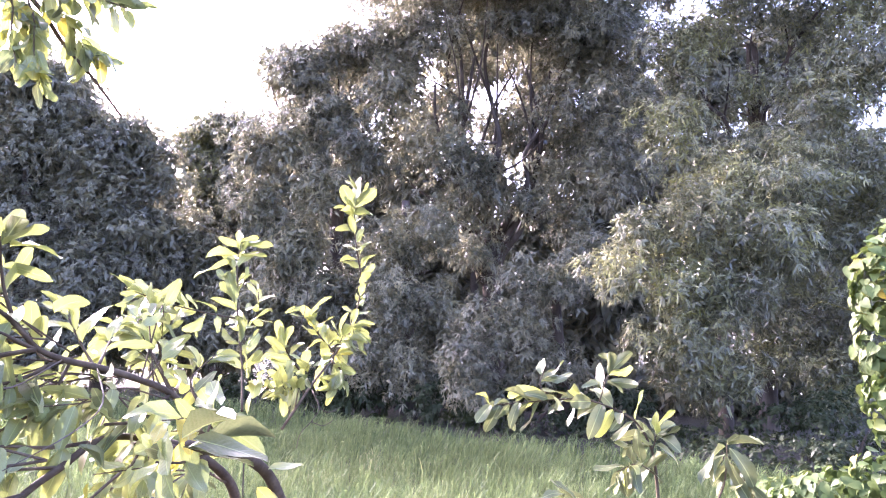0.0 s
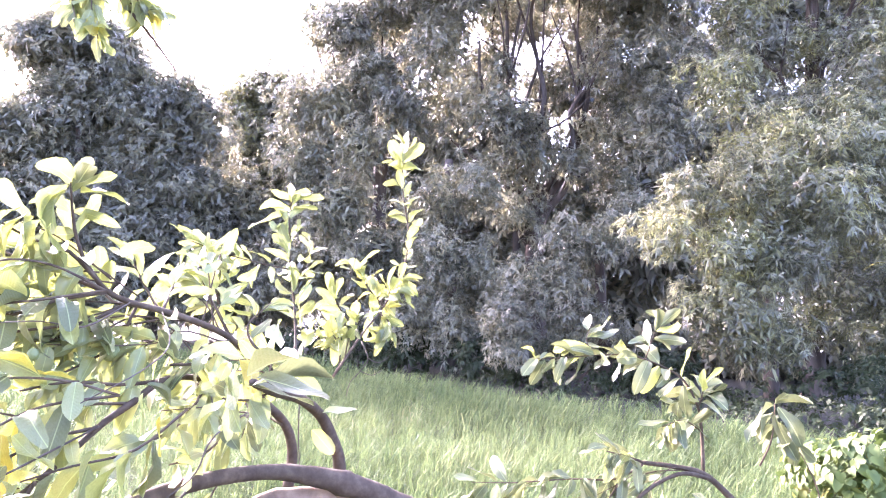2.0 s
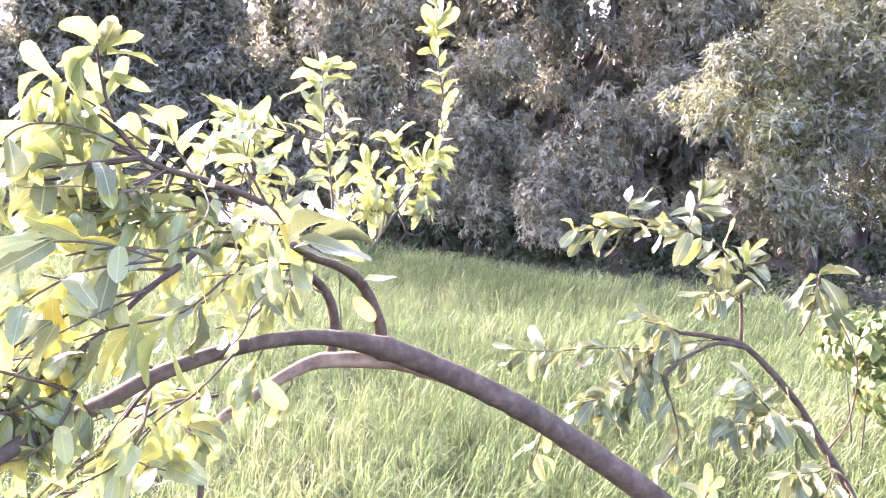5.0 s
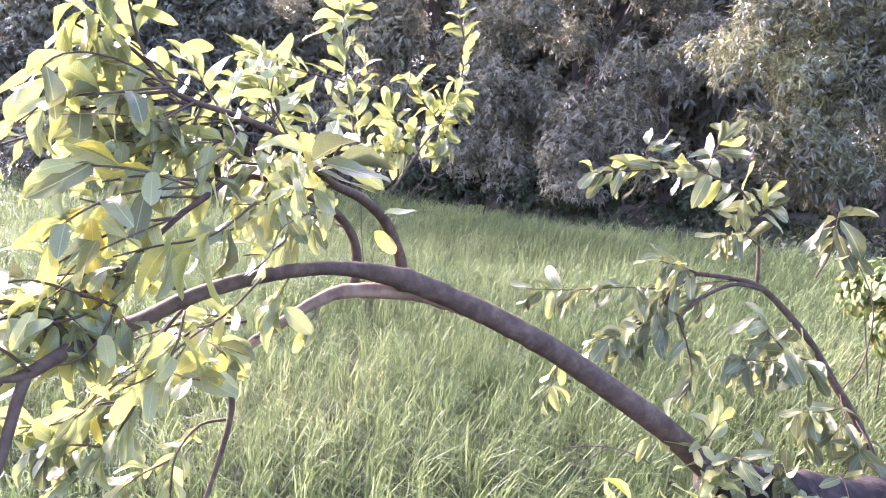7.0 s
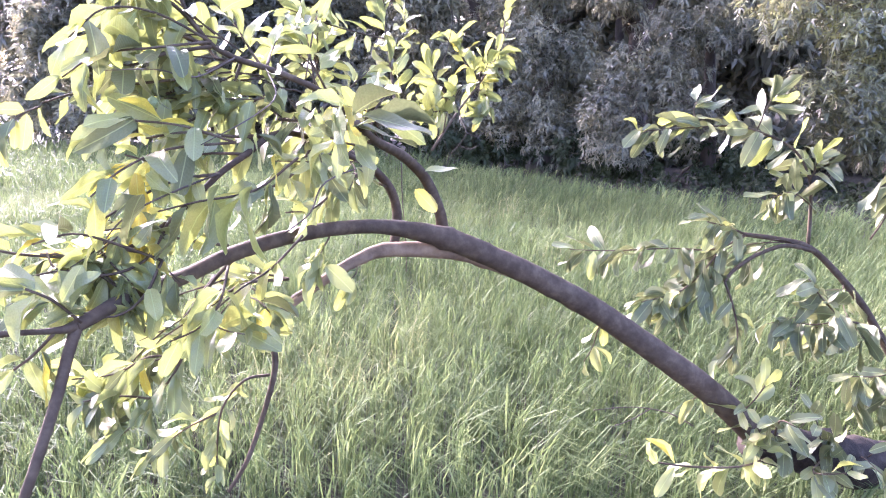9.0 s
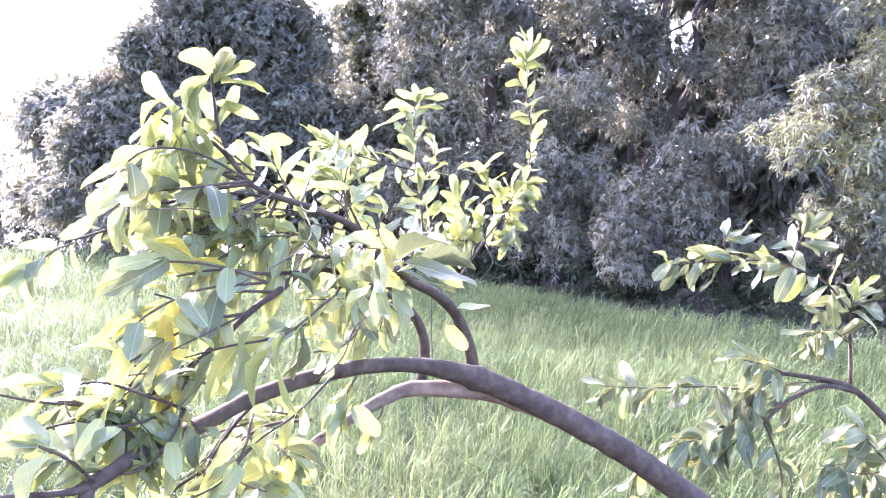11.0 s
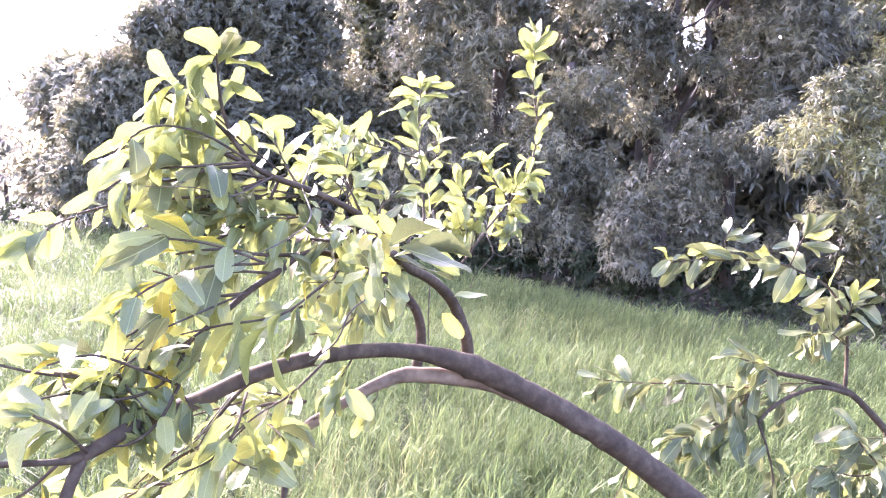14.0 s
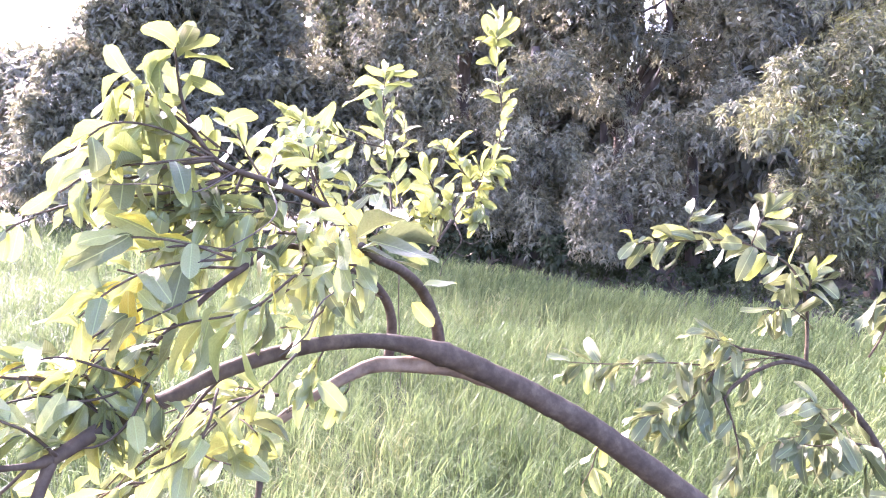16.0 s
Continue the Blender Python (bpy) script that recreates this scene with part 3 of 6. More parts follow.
wood_tree("tree", "dark leafy tree in the wood's shade", (-0.78, 14.97), rise(-0.78, 14.97, 4.6, 0.16, (0.0, 0.0)),
          fan(-0.78, 14.97, 2.85, 0.058, [(-1.00, 14.85, 3.81), (-0.30, 14.94, 3.08), (-1.26, 15.00, 2.63)]),
          [(-0.74, 14.46, 3.75, 0.93, 0.74, 0.93), (-0.97, 14.23, 2.35, 0.96, 0.77, 0.85), (-0.04, 14.13, 3.92, 0.57, 0.70, 0.68), (-0.18, 14.03, 2.32, 0.67, 0.70, 0.67), (-1.56, 14.37, 1.23, 0.91, 0.72, 0.79), (-0.65, 14.19, 1.00, 0.78, 0.70, 0.67), (-1.49, 14.91, 3.34, 0.72, 0.70, 0.84)],
          MANGO_LEAF, 25, group="trees of the wood", per_m2=64, leaf=0.125, slim=0.2, inner=780, tuft=0.34, snug=0.92)
wood_tree("tree", "tall rounded tree with small pale grey green leaves", (-2.57, 16.46), rise(-2.57, 16.46, 6.8, 0.2, (0.1, 0.2)),
          fan(-2.51, 16.58, 4.22, 0.072, [(-2.35, 15.88, 7.70), (-3.43, 16.08, 6.15), (-1.57, 15.98, 6.90), (-3.93, 15.90, 7.59)]),
          [(-2.07, 15.80, 8.34, 1.12, 0.89, 0.99), (-3.04, 15.39, 7.65, 0.83, 0.70, 0.89), (-3.79, 15.85, 7.98, 0.66, 0.70, 0.79), (-2.36, 15.12, 6.51, 0.87, 0.70, 0.75), (-3.24, 15.18, 6.03, 0.93, 0.75, 0.75), (-4.16, 15.41, 5.85, 0.69, 0.70, 0.82), (-1.74, 15.14, 5.61, 0.74, 0.70, 0.86), (-2.71, 15.03, 4.85, 0.85, 0.70, 0.73), (-3.98, 15.25, 4.67, 0.74, 0.70, 0.74), (-3.24, 15.27, 3.66, 1.10, 0.88, 0.86), (-2.39, 15.33, 2.42, 0.98, 0.78, 1.10), (-3.90, 16.03, 2.48, 1.15, 0.92, 1.02), (-1.12, 15.49, 8.46, 0.77, 0.70, 1.03), (-1.02, 16.07, 10.27, 1.63, 1.30, 0.81), (-2.80, 15.59, 1.09, 1.10, 0.88, 0.74)],
          MANGO_LEAF, 26, group="trees of the wood", per_m2=66, leaf=0.125, slim=0.2, inner=690, tuft=0.33, bulk=1.4, snug=0.94)
wood_tree("tree", "rounded light green tree farther back in the wood", (-7.65, 23.94), rise(-7.65, 23.94, 6.5, 0.2, (0.0, 0.0)),
          fan(-7.65, 23.94, 4.03, 0.072, [(-7.65, 23.33, 8.60), (-8.44, 23.47, 7.48)]),
          [(-7.65, 23.31, 8.79, 1.15, 0.92, 0.86), (-8.33, 23.40, 8.04, 1.05, 0.84, 1.15), (-6.79, 23.33, 8.58, 0.96, 0.77, 1.15), (-7.49, 23.49, 7.27, 1.53, 1.22, 1.34), (-7.33, 23.71, 5.56, 1.72, 1.38, 1.72)],
          FRESH_LEAF, 27, group="trees of the wood", per_m2=22, leaf=0.18, slim=0.25, inner=300, tuft=0.36, bulk=1.5)
wood_tree("tree", "broad dark tree with a ragged top", (-10.13, 20.94), rise(-10.13, 20.94, 6.6, 0.22, (0.1, 0.0)),
          fan(-10.07, 20.94, 4.09, 0.079, [(-10.55, 20.40, 7.81), (-8.89, 20.49, 7.11), (-12.07, 20.52, 6.84)]),
          [(-9.21, 20.41, 7.78, 1.17, 0.94, 0.75), (-10.54, 20.35, 8.22, 1.00, 0.80, 0.84), (-8.56, 20.53, 6.78, 1.00, 0.80, 1.17), (-10.24, 20.57, 6.48, 1.67, 1.34, 1.34), (-12.05, 20.38, 8.00, 1.17, 0.94, 1.00), (-12.25, 20.59, 6.35, 1.84, 1.47, 1.51), (-8.72, 20.30, 4.55, 1.80, 1.44, 1.47), (-10.85, 20.36, 4.11, 2.12, 1.70, 1.63), (-7.44, 20.90, 3.77, 1.51, 1.20, 1.84), (-7.28, 20.12, 1.93, 1.75, 1.40, 0.96), (-9.67, 20.12, 1.97, 2.23, 1.79, 0.96)],
          MANGO_LEAF, 28, group="trees of the wood", per_m2=26, leaf=0.165, slim=0.25, inner=285, tuft=0.34, bulk=1.7)
wood_tree("tree", "tall dark tree at the open end of the wood", (-11.75, 19.69), rise(-11.75, 19.69, 7.0, 0.22, (0.0, 0.0)),
          fan(-11.75, 19.69, 4.34, 0.079, [(-12.99, 19.57, 6.23), (-10.78, 20.15, 6.58), (-12.15, 19.84, 7.63)]),
          [(-13.33, 19.50, 6.58, 1.49, 1.19, 1.40), (-11.81, 19.92, 7.63, 1.93, 1.54, 1.58), (-14.51, 19.14, 5.00, 1.40, 1.12, 1.23), (-14.81, 17.98, 3.51, 1.00, 0.80, 1.17), (-13.67, 18.78, 3.21, 1.54, 1.23, 1.37), (-12.47, 19.66, 4.65, 1.75, 1.40, 1.58), (-15.13, 17.85, 2.01, 1.00, 0.80, 0.84), (-12.87, 17.90, 1.51, 1.96, 1.57, 0.82), (-10.82, 18.45, 2.00, 1.80, 1.44, 1.14), (-12.16, 19.90, 9.15, 2.63, 2.10, 1.15), (-10.10, 20.32, 6.23, 1.75, 1.40, 2.10), (-9.63, 19.31, 3.34, 1.67, 1.34, 1.67)],
          MANGO_LEAF, 29, group="trees of the wood", per_m2=26, leaf=0.165, slim=0.25, inner=300, tuft=0.34, bulk=1.7)
wood_tree("tree", "dark tree in the back row of the wood", (-2.78, 23.95), rise(-2.78, 23.95, 6.0, 0.2, (0.0, 0.0)),
          fan(-2.78, 23.95, 3.72, 0.072, [(-3.51, 23.76, 5.11), (-1.59, 23.72, 5.45)]),
          [(-5.76, 23.47, 7.43, 1.72, 1.38, 1.72), (-4.21, 23.31, 8.73, 1.53, 1.22, 1.72), (-2.71, 23.55, 6.80, 1.53, 1.22, 1.72), (-4.65, 23.71, 5.51, 1.72, 1.38, 1.53), (-1.62, 23.88, 4.12, 2.30, 1.84, 1.53), (-2.80, 24.12, 2.25, 2.68, 2.14, 1.34), (-6.40, 23.87, 4.21, 2.10, 1.68, 2.10), (-0.51, 24.14, 2.01, 1.72, 1.38, 1.15), (-4.90, 24.09, 2.47, 2.10, 1.68, 1.34), (-2.53, 20.31, 0.42, 2.23, 1.79, 0.64), (-0.41, 18.30, 0.37, 1.72, 1.38, 0.57), (0.65, 22.89, 3.98, 2.02, 1.61, 1.65), (-1.52, 22.69, 5.66, 1.65, 1.32, 1.47), (-3.42, 23.13, 10.23, 1.72, 1.38, 1.72)],
          MANGO_LEAF, 30, group="trees of the wood", per_m2=9, leaf=0.24, slim=0.28, inner=225, bulk=2.1)
wood_tree("tree", "dark tree in the back row of the wood", (4.22, 19.97), rise(4.22, 19.97, 5.0, 0.2, (0.0, 0.0)),
          fan(4.22, 19.97, 3.10, 0.072, [(3.43, 19.93, 3.47), (5.03, 19.90, 3.76)]),
          [(3.42, 19.97, 3.16, 1.12, 0.89, 0.80), (5.36, 19.84, 4.23, 1.43, 1.15, 1.43), (4.35, 20.15, 1.71, 1.75, 1.40, 0.96), (7.46, 19.67, 5.61, 1.91, 1.53, 2.07), (1.65, 20.09, 2.24, 1.59, 1.28, 0.96), (10.65, 19.66, 5.71, 2.39, 1.91, 2.39), (6.27, 20.10, 2.15, 1.75, 1.40, 1.43), (9.01, 19.95, 3.37, 1.91, 1.53, 1.75), (11.39, 20.03, 2.69, 1.91, 1.53, 1.91), (2.95, 20.81, 4.57, 1.51, 1.20, 1.34), (5.00, 20.56, 6.52, 1.51, 1.20, 1.51), (4.61, 19.01, 2.76, 1.36, 1.09, 1.06), (1.92, 17.27, 0.53, 1.49, 1.19, 0.61), (3.71, 16.28, 0.44, 1.40, 1.12, 0.57), (5.52, 15.25, 0.60, 1.43, 1.15, 0.72), (7.16, 14.24, 0.64, 1.45, 1.16, 0.89)],
          MANGO_LEAF, 31, group="trees of the wood", per_m2=9, leaf=0.24, slim=0.28, inner=255, bulk=2.0)
wood_tree("tree", "dark tree in the back row of the wood", (-14.74, 26.92), rise(-14.74, 26.92, 6.0, 0.2, (0.0, 0.0)),
          fan(-14.74, 26.92, 3.72, 0.072, [(-14.70, 26.65, 6.16), (-11.46, 26.61, 6.53)]),
          [(-14.71, 26.71, 5.73, 2.80, 2.24, 1.94), (-10.84, 26.74, 5.45, 2.37, 1.89, 2.15), (-18.58, 26.72, 5.59, 2.80, 2.24, 2.37), (-12.62, 27.13, 2.28, 3.44, 2.75, 1.51), (-17.36, 27.15, 2.15, 3.44, 2.75, 1.51), (-8.76, 27.20, 1.78, 2.37, 1.89, 1.51), (-22.03, 26.72, 5.65, 2.80, 2.24, 2.58), (-22.30, 27.11, 2.46, 3.23, 2.58, 1.72), (-9.74, 26.56, 6.92, 1.72, 1.38, 1.51)],
          MANGO_LEAF, 34, group="trees of the wood", per_m2=4, leaf=0.36, slim=0.3, inner=51, bulk=2.0)
wood_tree("tree", "tall dark tree in the back row behind the thin stems", (0.92, 20.96), rise(0.92, 20.96, 6.0, 0.16, (0.0, 0.0)),
          fan(0.92, 20.96, 3.72, 0.058, [(0.34, 20.35, 8.27), (2.04, 20.19, 9.57), (3.67, 20.46, 7.38)]),
          [(1.21, 20.12, 10.08, 1.51, 1.20, 0.84), (3.67, 20.50, 7.05, 1.34, 1.07, 1.17), (-1.03, 20.55, 6.64, 1.17, 0.94, 1.34), (3.72, 20.15, 9.87, 1.67, 1.34, 1.00), (2.57, 20.00, 11.05, 2.01, 1.61, 1.00), (0.30, 20.64, 5.95, 1.00, 0.80, 0.84), (4.64, 20.73, 5.20, 1.00, 0.80, 1.00), (-1.31, 20.18, 9.63, 1.00, 0.80, 1.34), (5.70, 20.36, 8.17, 1.34, 1.07, 1.84), (7.89, 20.22, 9.29, 1.67, 1.34, 2.18), (10.41, 20.19, 9.58, 1.67, 1.34, 2.18), (2.00, 20.45, 7.41, 0.84, 0.70, 0.67), (2.96, 20.72, 5.23, 1.34, 1.07, 1.17), (1.94, 20.82, 4.42, 0.84, 0.70, 0.67), (0.00, 20.37, 8.11, 1.00, 0.80, 1.00), (1.31, 20.62, 6.09, 1.00, 0.80, 0.84), (-3.06, 20.71, 5.35, 1.00, 0.80, 1.00), (3.03, 20.31, 8.55, 1.00, 0.80, 0.84), (-0.91, 19.79, 12.78, 2.51, 2.01, 1.34), (2.13, 19.63, 14.05, 2.68, 2.14, 1.34), (5.29, 19.76, 13.00, 2.51, 2.01, 1.51)],
          MANGO_LEAF, 35, group="trees of the wood", per_m2=14, leaf=0.22, slim=0.28, inner=135, bulk=2.0)
wood_tree("far_tree", "slender hazy tree standing alone beyond the field", (-36.73, 37.98), rise(-36.73, 37.98, 5.0, 0.12, (-0.5, 0.0)),
          fan(-37.03, 37.98, 3.10, 0.043, [(-37.50, 38.04, 6.11), (-36.59, 38.22, 4.28)]),
          [(-37.38, 38.04, 5.01, 0.33, 0.70, 1.32), (-36.94, 38.09, 3.18, 0.51, 0.70, 1.32), (-36.43, 38.18, 1.72, 0.66, 0.70, 1.10)],
          HAZED_LEAF, 32, group="trees beyond the field", per_m2=14, leaf=0.3, slim=0.4)
wood_tree("far_tree", "low hazy tree clump beyond the field", (-66.38, 55.07), rise(-66.38, 55.07, 6.0, 0.2, (0.0, 0.0)),
          fan(-66.38, 55.07, 3.72, 0.072, [(-66.42, 55.27, 2.88), (-63.18, 56.09, 2.32)]),
          [(-66.42, 55.27, 2.88, 5.02, 4.02, 2.23), (-62.09, 56.35, 1.76, 3.35, 2.68, 1.45), (-72.37, 53.76, 3.44, 5.58, 4.46, 3.35)],
          HAZED_LEAF, 33, group="trees beyond the field", per_m2=5, leaf=0.6, slim=0.5, whorl=5, inner=0)
b = thing("bush", "rounded hazy bush at the field's far side", "bush", "undergrowth", at=(-37.19, 35.88, 0))
crown("foliage", [(-37.19, 35.88, 0.66, 1.12, 0.90, 0.98), (-38.72, 35.50, 1.01, 1.40, 1.12, 1.26)], HAZED_LEAF, b, 41, per_m2=9, leaf=0.35, slim=0.4, inner=0)
stems(b, (-37.19, 35.88), [(-37.19, 35.88, 0.66), (-38.72, 35.50, 1.01)], 0.03)
b = thing("bush", "low weedy bank at the wood's open end", "bush", "undergrowth", at=(-17.82, 20.22, 0))
crown("foliage", [(-17.82, 20.22, 0.95, 1.34, 1.07, 0.34), (-15.97, 20.70, 0.91, 1.72, 1.38, 0.38), (-18.93, 19.93, 0.82, 0.96, 0.77, 0.27)], WEED, b, 42, per_m2=20, leaf=0.2, slim=0.3, inner=15)
stems(b, (-17.82, 20.22), [(-17.82, 20.22, 0.95), (-15.97, 20.70, 0.91), (-18.93, 19.93, 0.82)], 0.03)
# Weeds; the right-hand lumps also hide lit soil where shade should lie.
b = thing("bush", "dark weeds along the foot of the wood, partly in place of shade", "bush", "undergrowth", at=(-2.66, 14.85, 0))
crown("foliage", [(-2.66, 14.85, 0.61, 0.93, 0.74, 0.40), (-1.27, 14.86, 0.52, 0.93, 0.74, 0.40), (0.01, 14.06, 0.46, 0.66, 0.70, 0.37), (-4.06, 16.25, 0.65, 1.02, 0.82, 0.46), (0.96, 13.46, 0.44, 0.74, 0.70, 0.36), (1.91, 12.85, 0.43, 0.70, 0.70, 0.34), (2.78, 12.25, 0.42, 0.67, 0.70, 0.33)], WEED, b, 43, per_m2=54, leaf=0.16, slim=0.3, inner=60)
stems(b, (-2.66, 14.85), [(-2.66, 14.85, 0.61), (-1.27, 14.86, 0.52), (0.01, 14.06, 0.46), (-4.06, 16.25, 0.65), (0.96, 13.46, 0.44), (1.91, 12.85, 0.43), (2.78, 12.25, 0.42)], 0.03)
# Weeds; the three flat mats at 0.18 m stand in for shaded soil.
b = thing("bush", "dark weeds under the low branches, some in place of shaded soil", "bush", "undergrowth", at=(3.82, 9.66, 0))
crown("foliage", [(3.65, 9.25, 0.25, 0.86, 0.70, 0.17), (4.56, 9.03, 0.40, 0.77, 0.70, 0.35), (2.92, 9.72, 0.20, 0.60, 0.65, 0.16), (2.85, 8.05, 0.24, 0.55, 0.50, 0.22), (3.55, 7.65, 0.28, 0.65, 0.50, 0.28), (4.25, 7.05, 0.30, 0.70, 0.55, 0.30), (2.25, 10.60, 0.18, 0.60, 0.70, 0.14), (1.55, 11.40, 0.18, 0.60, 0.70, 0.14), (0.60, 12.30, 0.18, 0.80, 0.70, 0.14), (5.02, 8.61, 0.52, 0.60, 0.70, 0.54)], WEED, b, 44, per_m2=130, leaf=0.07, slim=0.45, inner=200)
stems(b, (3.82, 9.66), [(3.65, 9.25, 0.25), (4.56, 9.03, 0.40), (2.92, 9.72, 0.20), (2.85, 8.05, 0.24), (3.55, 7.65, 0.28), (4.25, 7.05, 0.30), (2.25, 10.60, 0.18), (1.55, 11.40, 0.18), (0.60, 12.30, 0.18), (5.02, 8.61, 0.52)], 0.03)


# ---- the guava trees ----
def guava_leaf_mesh(curl, fold, wave):
    """A blade one long, oblong with a pointed end, folded along its midrib, with a short stalk."""
    stations, across = (0.0, 0.07, 0.2, 0.42, 0.66, 0.86, 0.96, 1.0), (-1.0, -0.55, 0.0, 0.55, 1.0)
    halves = (0.02, 0.19, 0.37, 0.49, 0.5, 0.39, 0.23, 0.03)
    along = len(stations)
    verts, uvs, tris = [], [], []
    for s, half in zip(stations, halves):
        for c in across:
            y = half * c
            z = fold * abs(c) * half * 0.28 + wave * half * c * math.sin(5.2 * s + c) - curl * s * s + 0.1 * curl * s
            verts.append((s - 0.12 * abs(curl) * s ** 3, y, z))
            uvs.append((s, 0.5 + half * c))
    k = len(across)
    for i in range(along - 1):
        for j in range(k - 1):
            a = i * k + j
            tris += [(a, a + k, a + k + 1), (a, a + k + 1, a + 1)]
    return np.array(verts), np.array(tris), np.array(uvs)


SHAPES = [guava_leaf_mesh(c, f, w) for c, f, w in ((0.12, 0.45, 0.16), (0.34, 0.6, 0.22), (0.52, 0.45, -0.28), (0.7, 0.7, 0.2), (0.22, 0.9, -0.2), (-0.16, 0.55, 0.24))]
LEAF_MESHES = {}
for leaf_mat in (GUAVA_LEAF, DARK_LEAF, YOUNG_LEAF, YELLOW_LEAF):
    LEAF_MESHES[leaf_mat.name] = [mesh_of("leaf", v, t, leaf_mat, u, smooth=True) for v, t, u in SHAPES]
grown = {}
dark_leaved_tree = thing("guava_tree", "slender guava tree with a bent stem and dull grey green leaves", "tree", "guava trees", at=(2.1, 2.5, 0))


def bare(tree, points):
    """A thin dead twig."""
    return tube("dead_twig", points, TREE_BARK, tree, sides=5, steps=4, knots=0.3)


def leaf_pose(base, tip, width, roll):
    """A frame from a leaf's stalk end, its tip, its breadth and its turn about the midrib."""
    base, tip = Vector(base), Vector(tip)
    x = tip - base
    length = x.length
    x.normalize()
    y = Vector((0, 0, 1)).cross(x)
    y = y.normalized() if y.length > 0.05 else Vector((1, 0, 0))
    y.rotate(Matrix.Rotation(radians(roll), 3, x))
    z = x.cross(y)
    return Matrix(((x.x * length, y.x * width, z.x * length, base.x), (x.y * length, y.y * width, z.y * length, base.y), (x.z * length, y.z * width, z.z * length, base.z), (0, 0, 0, 1)))


def leaf(tree, base, tip, width, roll, mat, curl):
    pick = min(range(len(SHAPES)), key=lambda i: abs((0.08, 0.22, 0.34, 0.46, 0.15, -0.12)[i] - curl))
    grown.setdefault(tree.name, []).append((leaf_pose(base, tip, width, roll), mat.name, pick))


def dressed(tree, points, count, lift, size, young, yellow, start, droop):
    """A twig with leaves in near pairs along it and a tuft at its end."""
    tube("twig", [(*p[:3], p[3] * 0.8) for p in points], GUAVA_BARK, tree, sides=6, steps=4, knots=0.15)
    line = smooth_line(points, 6)[:, :3]
    walked = np.r_[0, np.cumsum(np.linalg.norm(np.diff(line, axis=0), axis=1))]
    seed = int(abs(points[0][0] * 7919 + points[-1][2] * 104729) * 10) % 99991
    gen = np.random.default_rng(seed)
    count = round(count * 0.95) if tree is dark_leaved_tree else count
    for k in range(count):
        at = walked[-1] * (start + (1 - start) * ((k // 2 * 2 + 1) / max(count, 1)) ** 0.8)
        at = min(at, walked[-1])
        p = np.array([np.interp(at, walked, line[:, i]) for i in range(3)])
        q = np.array([np.interp(min(at + 0.02, walked[-1]), walked, line[:, i]) for i in range(3)])
        o = np.array([np.interp(max(at - 0.02, 0), walked, line[:, i]) for i in range(3)])
        way = unit(q - o)
        side = unit(np.cross(way, gen.normal(size=3)))
        if k % 2:
            side = unit(-side + gen.normal(0, 0.35, 3)) if k else side
        end = at / walked[-1]
        d = unit(way * gen.uniform(0.3, 0.9) * (0.6 + end) + side * gen.uniform(0.6, 1.1) + np.array([0, 0, lift + gen.normal(-0.15, 0.3)]))
        length = 0.88 * gen.uniform(*size) * (1.0 if end < 0.9 else 0.85)
        d = unit(d)
        # the darker leaf prevails on the right-hand tree and beyond x = 0.45
        tone = YELLOW_LEAF if gen.random() < yellow * 0.9 else YOUNG_LEAF if gen.random() < young else DARK_LEAF if gen.random() < (0.92 if tree is dark_leaved_tree or p[0] > 0.45 else 0.17) else GUAVA_LEAF
        base = p + side * 0.004
        curl = gen.choice([0.08, 0.22, 0.34, 0.46, 0.15, -0.12])
        leaf(tree, base, base + d * length, length * gen.uniform(0.29, 0.42), gen.normal(0, 45), tone, float(curl))


def spray(tree, root, far_root, middle, reach, twigs, leaves, lift, size, young, yellow):
    """Leafy twigs that leave a stretch of a branch one after another and spread through a part of the crown."""
    gen = np.random.default_rng(int(abs(root[0] * 7919 + middle[2] * 104729) * 10) % 99991)
    first, last, middle = np.array(root), np.array(far_root), np.array(middle)
    twigs, size = max(3, round(twigs * 0.62)), (size[0] * 1.12, size[1] * 1.15)
    for k in range(twigs):
        root = first + (last - first) * (k + gen.random()) / twigs
        end = middle + ball_points(1, gen)[0] * gen.uniform(0.35, 1.0) * np.array(reach)
        bow = (root + end) / 2 + gen.normal(0, 0.1, 3) * np.linalg.norm(end - root) + (0, 0, 0.12 * np.linalg.norm(end - root))
        line = [(*root, 0.0024), (*bow, 0.0019), (*end, 0.0012)]
        dressed(tree, [tuple(float(v) for v in q) for q in line], leaves, lift, size, young, yellow, 0.4, 0.5)


def grow(tree, most=300):
    """Hangs a tree's leaves on it: the first ones singly, the rest in one mass."""
    rows = sorted(grown.get(tree.name, []), key=lambda row: (row[0].translation - Vector((-0.1, 0.0, 1.65))).length)
    for m, mat, pick in rows[:most]:
        ob = new("leaf", LEAF_MESHES[mat][pick])
        ob.parent = tree
        ob.matrix_parent_inverse = Matrix.Translation(-Vector(tree.location))
        ob.matrix_basis = m
    for darker in (False, True):
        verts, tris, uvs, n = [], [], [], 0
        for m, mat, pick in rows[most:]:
            if (mat == DARK_LEAF.name) != darker:
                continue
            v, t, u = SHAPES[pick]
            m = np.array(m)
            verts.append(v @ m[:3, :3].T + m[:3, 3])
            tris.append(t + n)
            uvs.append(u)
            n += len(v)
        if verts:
            child("foliage", mesh_of("foliage", np.vstack(verts), np.vstack(tris), DARK_REST if darker else GUAVA_REST, np.vstack(uvs), smooth=True), tree, kind="stuff")


